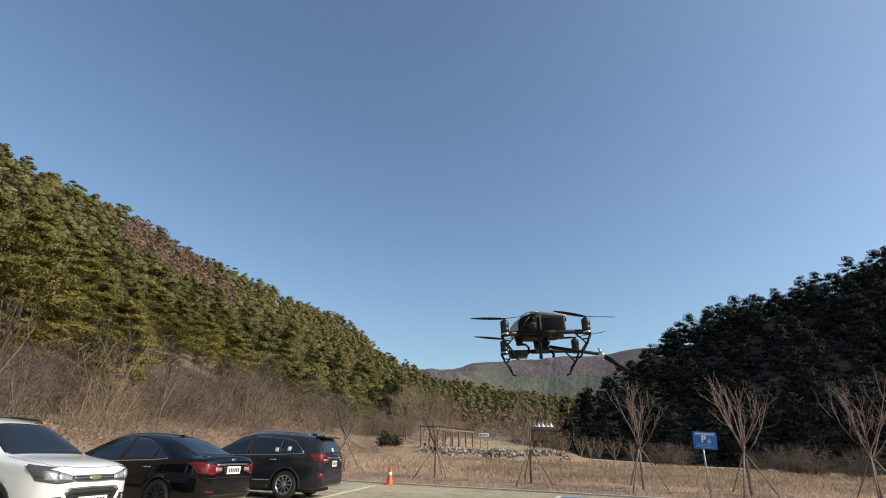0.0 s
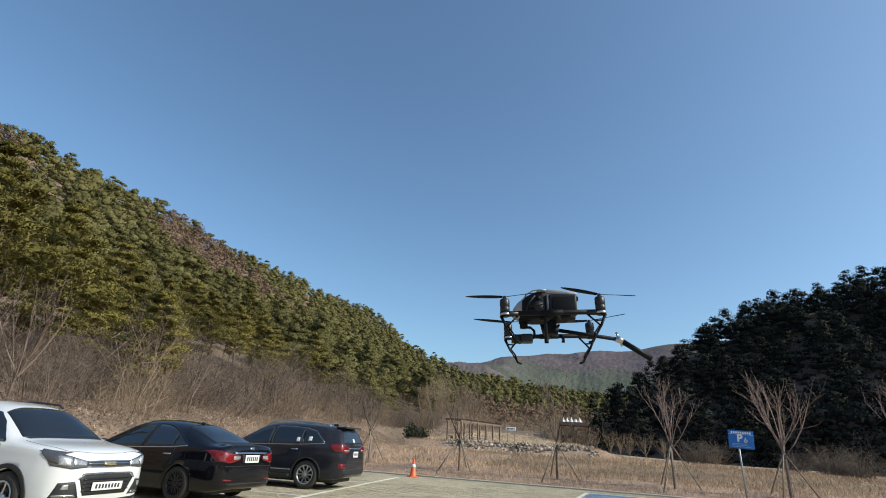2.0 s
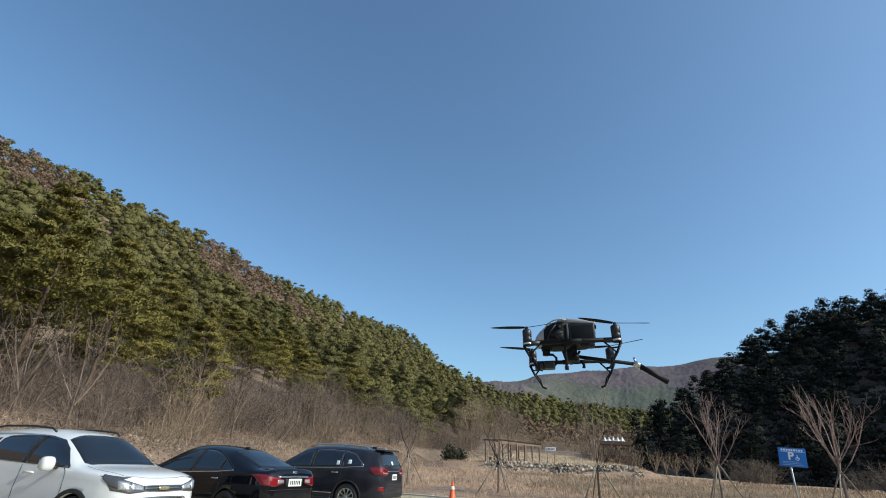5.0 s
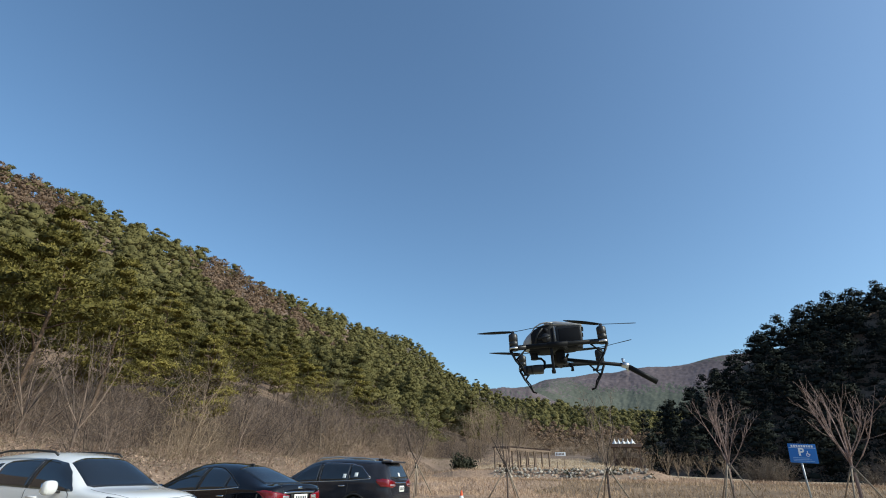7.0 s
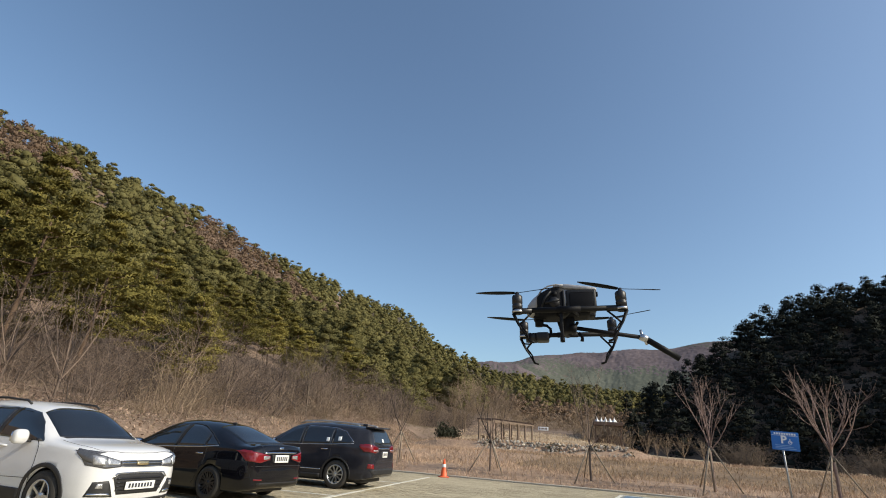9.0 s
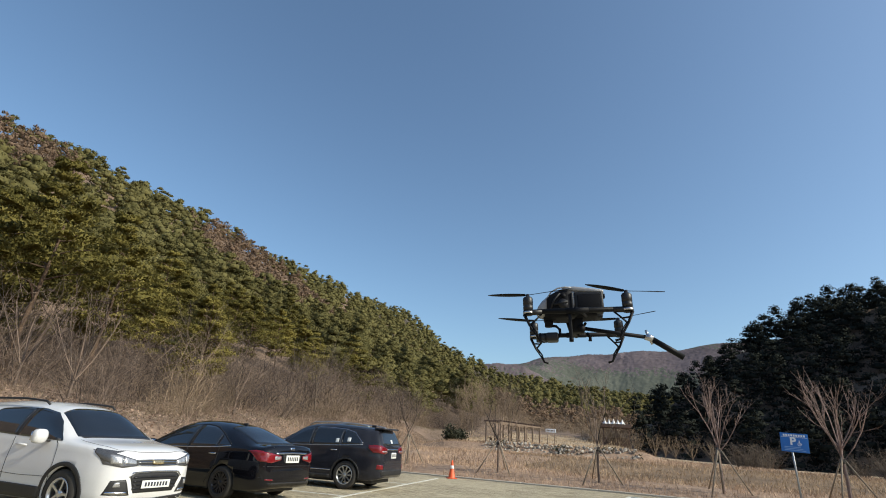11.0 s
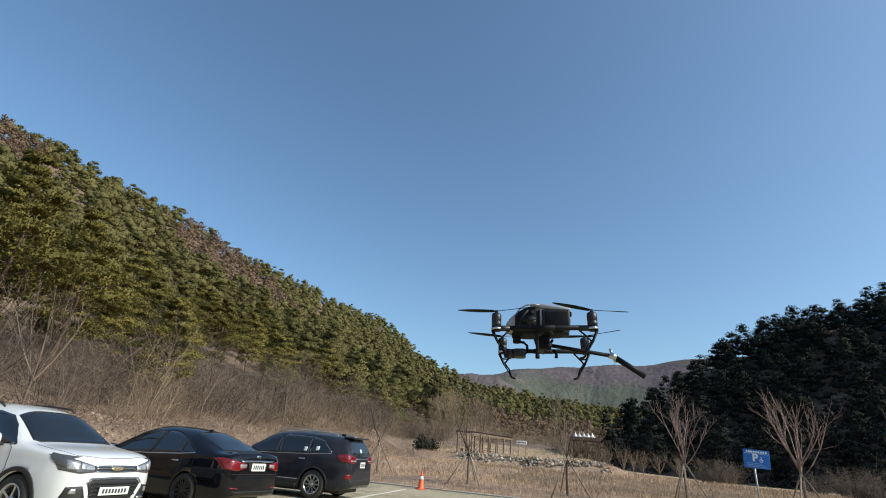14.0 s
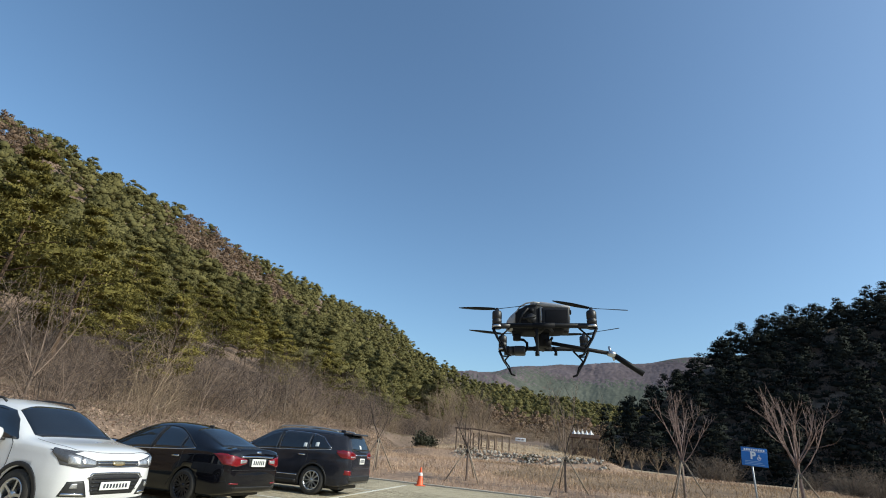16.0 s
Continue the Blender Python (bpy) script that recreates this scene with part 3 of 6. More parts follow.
class Body:
    """The skin of a car, lofted from its side and plan lines. x forward, y left, z up."""

    def __init__(self, top, belt, under, plan, tumble, boxy, axles, arch):
        self.top, self.belt, self.under, self.plan = curve(top), curve(belt), curve(under), curve(plan)
        self.x0, self.x1, self.tumble, self.boxy = top[0][0], top[-1][0], tumble, boxy
        self.axles, self.arch = axles, arch

    def ring(self, x):
        w, zt, zu = self.plan(x), self.top(x), self.under(x)
        zb = min(self.belt(x), zt - 0.03)
        zb = max(zb, zu + 0.08)
        side = [(0.0, zu), (w * 0.5, zu), (w * 0.90, zu), (w * 0.965, zu + 0.05)]
        for k in (0.22, 0.4, 0.58, 0.76, 0.9):
            bulge = 1.0 - 0.035 * abs(k - 0.5) ** 1.5 * 4
            side.append((w * bulge, zu + 0.05 + (zb - zu - 0.05) * k))
        wb = w * 0.962
        rise = max(zt - zb, 0.01)
        n = self.boxy
        for a in np.radians([0, 8, 20, 33, 46, 58, 68, 76, 83, 90]):
            y, z = math.cos(a) ** (2 / n), math.sin(a) ** (2 / n)
            side.append((wb * y * (1 - self.tumble * z * min(rise, 0.6)), zb + rise * z))
        return side

    def build(self):
        xs = np.unique(np.concatenate([np.linspace(self.x0, self.x1, 90), self.x0 + np.array([0.01, 0.03, 0.06]), self.x1 - np.array([0.01, 0.03, 0.06])]))
        bm = bmesh.new()
        rows = []
        for x in xs:
            half = self.ring(x)
            loop = [(y, z) for y, z in half] + [(-y, z) for y, z in half[-2:0:-1]]
            rows.append([bm.verts.new((x, y, z)) for y, z in loop])
        for a, b in zip(rows, rows[1:]):
            for i in range(len(a)):
                j = (i + 1) % len(a)
                bm.faces.new((a[i], a[j], b[j], b[i]))
        bm.faces.new(rows[0])
        bm.faces.new(rows[-1][::-1])
        bmesh.ops.recalc_face_normals(bm, faces=bm.faces)
        self.whole = BVHTree.FromBMesh(bm)
        me = bpy.data.meshes.new("shell")
        bm.to_mesh(me)
        bm.free()
        # wheel arches are cut through the shell
        shell = bpy.data.objects.new("shell", me)
        scene.collection.objects.link(shell)
        cutters = []
        for ax in self.axles:
            c = bmesh.new()
            bmesh.ops.create_cone(c, cap_ends=True, segments=40, radius1=self.arch, radius2=self.arch, depth=3,
                                  matrix=pose(ax, 0, self.wheel, 90))
            cm = bpy.data.meshes.new("cutter")
            c.to_mesh(cm)
            c.free()
            co = bpy.data.objects.new("cutter", cm)
            scene.collection.objects.link(co)
            mod = shell.modifiers.new("arch", "BOOLEAN")
            mod.object, mod.operation, mod.solver = co, "DIFFERENCE", "EXACT"
            cutters.append(co)
        dg = bpy.context.evaluated_depsgraph_get()
        out = bpy.data.meshes.new_from_object(shell.evaluated_get(dg))
        for o in (*cutters, shell):
            bpy.data.objects.remove(o)
        for p in out.polygons:
            p.use_smooth = True
        return out

    def patch(self, face, low, high, n=14, m=8, off=0.006, thick=0.012):
        """A panel that lies on the skin between two lines, seen from face: 'front' and 'rear' take (y, z), 'left' and 'right' (x, z), 'top' (x, y)."""
        low, high = resample(low, n), resample(high, n)
        grid = []
        for t in np.linspace(0, 1, m):
            grid.append([self.onto(face, *(a + (b - a) * t), off) for a, b in zip(low, high)])
        bm = bmesh.new()
        vs = [[bm.verts.new(p) for p in row] for row in grid]
        for a, b in zip(vs, vs[1:]):
            for i in range(n - 1):
                bm.faces.new((a[i], a[i + 1], b[i + 1], b[i]))
        edge = vs[0] + [r[-1] for r in vs[1:]] + vs[-1][-2::-1] + [r[0] for r in vs[-2:0:-1]]
        inward = {"front": (-1, 0, 0), "rear": (1, 0, 0), "left": (0, -1, 0), "right": (0, 1, 0), "top": (0, 0, -1)}[face]
        rim = [bm.verts.new(v.co + Vector(inward) * thick) for v in edge]
        for i in range(len(edge)):
            j = (i + 1) % len(edge)
            bm.faces.new((edge[i], edge[j], rim[j], rim[i]))
        return bm

    def onto(self, face, a, b, off):
        o, d = {"front": ((4, a, b), (-1, 0, 0)), "rear": ((-4, a, b), (1, 0, 0)), "left": ((a, 3, b), (0, -1, 0)),
                "right": ((a, -3, b), (0, 1, 0)), "top": ((a, b, 4), (0, 0, -1))}[face]
        hit, normal, _, _ = self.whole.ray_cast(Vector(o), Vector(d))
        if hit is None:
            near, normal, _, _ = self.whole.find_nearest(Vector({"front": (self.x1, a, b), "rear": (self.x0, a, b), "left": (a, 0.9, b),
                                                                 "right": (a, -0.9, b), "top": (a, b, 1.2)}[face]))
            hit = near
        if normal.dot(Vector(d)) > 0:
            normal = -normal
        return hit + normal * off


def resample(points, n):
    p = np.asarray(points, float)
    d = np.concatenate([[0], np.cumsum(np.linalg.norm(np.diff(p, axis=0), axis=1))])
    t = np.linspace(0, d[-1], n)
    return np.stack([np.interp(t, d, p[:, k]) for k in range(2)], -1)


def seam(points, width=0.008):
    """The two edges of a thin line."""
    p = np.asarray(points, float)
    d = np.gradient(p, axis=0)
    nrm = np.stack([-d[:, 1], d[:, 0]], -1)
    nrm /= np.linalg.norm(nrm, axis=1)[:, None] + 1e-9
    return p - nrm * width / 2, p + nrm * width / 2


def lathe(profile, steps=40):
    """A solid of revolution about y from (radius, y) pairs; the ends are closed where the radius is 0."""
    bm = bmesh.new()
    rows = []
    for i in range(steps):
        a = 2 * math.pi * i / steps
        rows.append([bm.verts.new((r * math.cos(a), y, r * math.sin(a))) for r, y in profile])
    for i in range(steps):
        a, b = rows[i], rows[(i + 1) % steps]
        for j in range(len(profile) - 1):
            bm.faces.new((a[j], a[j + 1], b[j + 1], b[j]))
    bmesh.ops.remove_doubles(bm, verts=bm.verts, dist=1e-5)
    return bm


def block(lo, hi, bevel=0.0, m=None):
    bm = bmesh.new()
    bmesh.ops.create_cube(bm, size=1)
    for v in bm.verts:
        v.co = Vector([lo[i] + (v.co[i] + 0.5) * (hi[i] - lo[i]) for i in range(3)])
    if bevel:
        bmesh.ops.bevel(bm, geom=bm.edges[:], offset=bevel, segments=2, profile=0.6, affect="EDGES")
    if m is not None:
        bmesh.ops.transform(bm, matrix=m, verts=bm.verts)
    return bm


def bar(points, radius, sides=8, closed=True):
    """A round bar along points."""
    v, f = tube_np(points, [radius] * len(points) if np.isscalar(radius) else radius, sides)
    bm = bmesh.new()
    vs = [bm.verts.new(p) for p in v]
    for q in f:
        bm.faces.new([vs[i] for i in q])
    if closed:
        bm.faces.new(vs[:sides][::-1])
        bm.faces.new(vs[-sides:])
    return bm


def merge(*bms):
    out = bmesh.new()
    for b in bms:
        me = bpy.data.meshes.new("m")
        b.to_mesh(me)
        b.free()
        out.from_mesh(me)
        bpy.data.meshes.remove(me)
    return out


def wheel(car, x, y, radius, rim_r, spokes, rim_mat, twin=False, label=""):
    """Tyre, rim and spokes; the outer face looks away from the car's middle."""
    out = 1 if y > 0 else -1
    hub = thing("wheel", "", "", m=pose(x, y, radius))
    hub.parent = car
    w = 0.215
    tyre = [(rim_r, w / 2 - 0.01), (rim_r + 0.012, w / 2), (radius - 0.045, w / 2 + 0.004), (radius - 0.012, w / 2 - 0.022), (radius, w / 2 - 0.05),
            (radius - 0.006, 0.03), (radius, 0.025), (radius, -0.025), (radius - 0.006, -0.03),
            (radius, -w / 2 + 0.05), (radius - 0.012, -w / 2 + 0.022), (radius - 0.045, -w / 2), (rim_r, -w / 2 + 0.01)]
    part("tyre", lathe(tyre, 48), RUBBER, hub)
    e = out * w / 2
    rim = [(rim_r + 0.004, e * 0.94), (rim_r - 0.004, e * 1.0), (rim_r - 0.018, e * 0.96), (rim_r - 0.03, e * 0.5), (rim_r - 0.035, -e * 0.8)]
    part("rim", lathe(rim, 48), rim_mat, hub)
    part("brake_disc", lathe([(0, e * 0.1), (rim_r * 0.72, e * 0.1), (rim_r * 0.72, -e * 0.1), (0, -e * 0.1)], 32), RIM_DARK if rim_mat is ALLOY else TRIM, hub)
    part("hub_cap", lathe([(0, e * 0.86), (0.03, e * 0.85), (0.036, e * 0.8), (0.06, e * 0.66), (0.06, e * 0.3)], 24), rim_mat, hub)
    bm = bmesh.new()
    for i in range(spokes):
        a = 2 * math.pi * i / spokes
        for side in ((-0.11, 0.11) if twin else (0,)):
            v = []
            for rr, hw, yy in ((0.045, 0.020, e * 0.74), (rim_r * 0.6, 0.016, e * 0.8), (rim_r - 0.012, 0.020 if not twin else 0.013, e * 0.93)):
                b = a + side * (rr / rim_r) ** 1.1 * 1.6
                cx, cz = math.cos(b), math.sin(b)
                for s in (-1, 1):
                    for dy in (0, -e * 0.28):
                        v.append(bm.verts.new((rr * cx - s * hw * cz, yy + dy, rr * cz + s * hw * cx)))
            for k in (0, 4):
                q = v[k:k + 8]
                for f in ((0, 2, 6, 4), (1, 3, 7, 5), (0, 1, 5, 4), (2, 3, 7, 6)):
                    bm.faces.new([q[j] for j in f])
    part("spokes", bm, rim_mat, hub, smooth=False)
    return hub


def plate_on(body, face, cy, cz, w, h, car, tilt=0.0, bars=7, off=0.02):
    """A number plate with plain bars for its characters."""
    sgn = 1 if face == "front" else -1
    p = body.onto(face, cy, cz, 0)
    pl = thing("number_plate", "", "", m=pose(p.x + sgn * off, cy, cz, 0, tilt, 0))
    pl.parent = car
    part("plate", block((-0.006, -w / 2, -h / 2), (0.006, w / 2, h / 2), 0.004), PLATE, pl)
    bm = bmesh.new()
    n = bars
    for i in range(n):
        c = (i - (n - 1) / 2) * w * 0.84 / n
        b = block((sgn * 0.0065 - 0.0008, c - w * 0.27 / n, -h * 0.27), (sgn * 0.0065 + 0.0008, c + w * 0.27 / n, h * 0.27))
        bm = merge(bm, b)
    part("marking", bm, INK, pl, smooth=False)
    return pl


def mirror_on(car, body, x, z, side, paint, size=(0.10, 0.115, 0.085)):
    y = body.onto("left" if side > 0 else "right", x, z, 0).y
    m = thing("door_mirror", "", "", m=pose(x, y, z))
    m.parent = car
    bm = bmesh.new()
    bmesh.ops.create_uvsphere(bm, u_segments=20, v_segments=14, radius=1)
    for v in bm.verts:
        c = v.co
        k = (abs(c.x) ** 3.2 + abs(c.y) ** 3.2 + abs(c.z) ** 3.2) ** (1 / 3.2)
        v.co = Vector((c.x / k * size[0] * (1 - 0.25 * (c.x / k > 0) * abs(c.z / k)), c.y / k * size[1] + side * (size[1] + 0.06), c.z / k * size[2] + 0.075))
        v.co.x = max(v.co.x, -size[0] * 0.55)
    part("mirror_housing", bm, paint, m)
    part("mirror_foot", block((-0.035, min(0, side * 0.16), 0.0), (0.04, max(0, side * 0.16), 0.03), 0.01), TRIM, m)
    part("mirror_glass", block((-size[0] * 0.55 - 0.006, side * 0.075 if side > 0 else side * 0.26, 0.01), (-size[0] * 0.55 - 0.001, side * 0.26 if side > 0 else side * 0.075, 0.14)), CHROME, m)


def handle_on(car, body, x, z, side, material):
    y = body.onto("left" if side > 0 else "right", x, z, 0).y
    pts = [(x - 0.11, y - side * 0.01, z), (x - 0.09, y + side * 0.028, z + 0.004), (x + 0.08, y + side * 0.03, z + 0.002), (x + 0.11, y - side * 0.01, z - 0.004)]
    bm = bar(pts, [0.012, 0.016, 0.016, 0.012], 8)
    part("door_handle", bm, material, car)


def liners(car, body, radius):
    for ax in body.axles:
        bm = bmesh.new()
        bmesh.ops.create_cone(bm, cap_ends=False, segments=40, radius1=radius - 0.004, radius2=radius - 0.004, depth=body.plan(ax) * 2 - 0.10, matrix=pose(ax, 0, body.wheel, 90))
        bmesh.ops.delete(bm, geom=[v for v in bm.verts if v.co.z < body.under(ax) + 0.03], context="VERTS")
        part("wheel_well", bm, TRIM, car)


def finish(car, body, paint, arch_r):
    body_ob = part("body", body.build(), None, car)
    body_ob.data.materials.clear()
    body_ob.data.materials.append(paint)
    liners(car, body, arch_r)
    part("underbody", block((body.x0 + 0.35, -0.6, 0.17), (body.x1 - 0.35, 0.6, 0.34), 0.04), TRIM, car)
    return body_ob


def panel(car, body, name, face, low, high, material, label="", **kw):
    return part(name, body.patch(face, low, high, **kw), material, car, label)


def line_on(car, body, face, pts, width=0.008, material=None, n=24):
    lo, hi = seam(resample(pts, n), width)
    return part("panel_gap" if material is None else "trim_strip", body.patch(face, lo, hi, n, 2, 0.0035, 0.004), material or TRIM, car)


def white_suv():
    car = thing("compact_suv", "white compact suv parked on the paving beside a black sedan", "car")
    b = Body(
        top=[(-2.12, 0.78), (-2.10, 0.95), (-2.05, 1.08), (-1.98, 1.22), (-1.86, 1.46), (-1.74, 1.57), (-1.4, 1.605), (-0.7, 1.64), (-0.2, 1.635), (0.2, 1.59), (0.40, 1.54), (0.80, 1.31), (1.10, 1.125), (1.28, 1.085), (1.65, 1.045), (1.88, 1.0), (2.0, 0.945), (2.07, 0.85), (2.115, 0.70), (2.125, 0.58)],
        belt=[(-2.12, 0.70), (-2.0, 1.06), (-1.0, 1.06), (0.3, 1.01), (1.1, 0.99), (1.6, 0.95), (2.0, 0.86), (2.125, 0.52)],
        under=[(-2.12, 0.36), (-1.9, 0.24), (0, 0.21), (1.8, 0.21), (2.05, 0.24), (2.125, 0.30)],
        plan=[(-2.12, 0.66), (-2.06, 0.77), (-1.9, 0.845), (-1.4, 0.882), (0, 0.872), (1.2, 0.885), (1.65, 0.86), (1.9, 0.80), (2.05, 0.68), (2.125, 0.52)],
        tumble=0.36, boxy=3.6, axles=(1.255, -1.30), arch=0.375)
    b.wheel = 0.335
    finish(car, b, PAINT_WHITE, 0.375)
    for side in (1, -1):
        face = "left" if side > 0 else "right"
        ring = [(1.255 + math.cos(a) * 0.375, 0.335 + math.sin(a) * 0.375) for a in np.linspace(-0.22, math.pi + 0.22, 30)]
        ring2 = [(1.255 + math.cos(a) * 0.435, 0.335 + math.sin(a) * 0.435) for a in np.linspace(-0.3, math.pi + 0.3, 30)]
        for dx in (0, -2.555):
            panel(car, b, "wheel_arch_trim", face, [(x + dx, z) for x, z in ring], [(x + dx, z) for x, z in ring2], TRIM, n=30, m=4, off=0.012)
        panel(car, b, "sill_cladding", face, [(-0.88, 0.235), (0.84, 0.235)], [(-0.88, 0.42), (0.84, 0.40)], TRIM, n=20, off=0.012)
        panel(car, b, "front_door_glass", face, [(0.98, 1.045), (0.60, 1.055), (-0.06, 1.075)], [(0.98, 1.06), (0.62, 1.32), (0.38, 1.45), (0.04, 1.505), (-0.06, 1.51)], GLASS, n=22, m=10)
        panel(car, b, "rear_door_glass", face, [(-0.15, 1.08), (-1.0, 1.11)], [(-0.15, 1.505), (-0.5, 1.505), (-0.9, 1.48), (-1.0, 1.43)], GLASS, n=20, m=10)
        panel(car, b, "quarter_glass", face, [(-1.07, 1.115), (-1.55, 1.18)], [(-1.07, 1.45), (-1.3, 1.42), (-1.55, 1.25)], GLASS, n=14)
        panel(car, b, "door_pillar", face, [(-0.065, 1.075), (-0.145, 1.08)], [(-0.065, 1.505), (-0.145, 1.505)], TRIM, n=4, off=0.004)
        line_on(car, b, face, [(0.96, 0.44), (0.98, 0.75), (0.93, 1.0), (0.86, 1.05)])
        line_on(car, b, face, [(-0.10, 0.44), (-0.10, 1.06)])
        line_on(car, b, face, [(-0.88, 0.46), (-1.02, 0.75), (-1.05, 1.1)])
        line_on(car, b, face, [(0.98, 0.55), (0.3, 0.53), (-0.9, 0.55)], 0.006)
        handle_on(car, b, 0.12, 0.95, side, PAINT_WHITE)
        handle_on(car, b, -0.82, 0.98, side, PAINT_WHITE)
        mirror_on(car, b, 0.70 if side < 0 else 0.45, 1.02, side, PAINT_WHITE, (0.085, 0.10, 0.105))
        rail = [(0.10, side * 0.60, 1.575), (0.0, side * 0.60, 1.625), (-0.5, side * 0.605, 1.655), (-1.2, side * 0.60, 1.645), (-1.5, side * 0.59, 1.60), (-1.56, side * 0.585, 1.57)]
        part("roof_rail", bar(rail, 0.018, 8), TRIM, car)
        # headlamp with its two lenses
        s = side
        lamp = panel(car, b, "headlight", "front", [(s * 0.78, 0.775), (s * 0.60, 0.735), (s * 0.37, 0.755)], [(s * 0.815, 0.965), (s * 0.62, 0.905), (s * 0.37, 0.835)], LAMP_DARK, n=18, off=0.008)
        part("lamp_wing", b.patch(face, [(1.97, 0.80), (1.86, 0.83), (1.72, 0.93)], [(1.97, 0.95), (1.86, 0.965), (1.70, 0.985)], 10, 5, 0.009), LAMP_DARK, lamp)
        part("lamp_lens", b.patch("front", [(s * 0.725, 0.79), (s * 0.60, 0.772)], [(s * 0.735, 0.905), (s * 0.60, 0.885)], 8, 6, 0.014), LAMP_CLEAR, lamp)
        part("lamp_lens", b.patch("front", [(s * 0.575, 0.785), (s * 0.39, 0.778)], [(s * 0.575, 0.875), (s * 0.39, 0.83)], 8, 6, 0.014), LAMP_CLEAR, lamp)
        fog = panel(car, b, "fog_lamp_recess", "front", [(s * 0.74, 0.37), (s * 0.42, 0.36)], [(s * 0.70, 0.56), (s * 0.52, 0.575)], TRIM, n=12, off=0.006)
        part("fog_lamp", b.patch("front", [(s * 0.66, 0.475), (s * 0.585, 0.475)], [(s * 0.65, 0.535), (s * 0.59, 0.54)], 6, 5, 0.014), LAMP_CLEAR, fog)
        part("trim_strip", b.patch("front", [(s * 0.72, 0.385), (s * 0.46, 0.375)], [(s * 0.71, 0.415), (s * 0.48, 0.41)], 8, 3, 0.012), CHROME, fog)
        panel(car, b, "tail_light", "rear", [(s * 0.76, 0.90), (s * 0.55, 0.90)], [(s * 0.74, 1.10), (s * 0.55, 1.08)], LAMP_RED, n=8)
    panel(car, b, "windscreen", "top", [(1.06, -0.66), (1.10, -0.4), (1.115, 0), (1.10, 0.4), (1.06, 0.66)], [(0.43, -0.56), (0.40, -0.35), (0.39, 0), (0.40, 0.35), (0.43, 0.56)], GLASS, n=22, m=12)
    panel(car, b, "rear_window", "rear", [(-0.55, 1.16), (0.55, 1.16)], [(-0.48, 1.47), (0.48, 1.47)], GLASS, n=14)
    panel(car, b, "cowl", "top", [(1.145, -0.60), (1.15, 0), (1.145, 0.60)], [(1.075, -0.64), (1.12, 0), (1.075, 0.64)], TRIM, n=14, m=3, off=0.004)
    line_on(car, b, "top", [(1.2, -0.70), (1.6, -0.715), (1.93, -0.62), (1.995, -0.3), (2.0, 0), (1.995, 0.3), (1.93, 0.62), (1.6, 0.715), (1.2, 0.70)], 0.003, n=40)
    # upper and lower grille
    up = panel(car, b, "upper_grille", "front", [(-0.37, 0.765), (0, 0.755), (0.37, 0.765)], [(-0.37, 0.835), (0, 0.838), (0.37, 0.835)], TRIM, n=18, off=0.005)
    part("grille_bar", b.patch("front", [(-0.36, 0.796), (0.36, 0.796)], [(-0.36, 0.812), (0.36, 0.812)], 16, 2, 0.016), CHROME, up)
    part("grille_bar", b.patch("front", [(-0.37, 0.826), (0, 0.830), (0.37, 0.826)], [(-0.37, 0.838), (0, 0.842), (0.37, 0.838)], 16, 2, 0.015), CHROME, up)
    part("grille_bar", b.patch("front", [(-0.36, 0.757), (0, 0.748), (0.36, 0.757)], [(-0.36, 0.768), (0, 0.759), (0.36, 0.768)], 16, 2, 0.015), CHROME, up)
    part("badge", b.patch("front", [(-0.105, 0.780), (-0.035, 0.770), (0.035, 0.770), (0.105, 0.780)], [(-0.105, 0.820), (-0.035, 0.830), (0.035, 0.830), (0.105, 0.820)], 8, 3, 0.024), GOLD, up)
    lowg = panel(car, b, "lower_grille", "front", [(-0.36, 0.385), (0.36, 0.385)], [(-0.46, 0.60), (-0.40, 0.655), (0, 0.665), (0.40, 0.655), (0.46, 0.60)], TRIM, n=22, m=8, off=0.005)
    part("grille_rim", b.patch("front", [(-0.47, 0.60), (-0.41, 0.662), (0, 0.672), (0.41, 0.662), (0.47, 0.60)], [(-0.485, 0.605), (-0.42, 0.678), (0, 0.688), (0.42, 0.678), (0.485, 0.605)], 24, 2, 0.014), CHROME, lowg)
    for z in (0.44, 0.49, 0.54, 0.59):
        part("grille_bar", b.patch("front", [(-0.40, z), (0.40, z)], [(-0.40, z + 0.014), (0.40, z + 0.014)], 16, 2, 0.018), RIM_DARK, lowg)
    panel(car, b, "bumper_lip", "front", [(-0.56, 0.245), (0, 0.235), (0.56, 0.245)], [(-0.66, 0.335), (0, 0.30), (0.66, 0.335)], TRIM, n=18, m=4, off=0.008)
    panel(car, b, "skid_plate", "front", [(-0.30, 0.255), (0.30, 0.255)], [(-0.34, 0.29), (0.34, 0.29)], ALLOY, n=12, m=3, off=0.014)
    plate_on(b, "front", 0, 0.50, 0.52, 0.11, car, 0, 8, 0.03)
    for x in b.axles:
        for s in (1, -1):
            wheel(car, x, s * 0.772, 0.335, 0.215, 5, ALLOY)
    return car


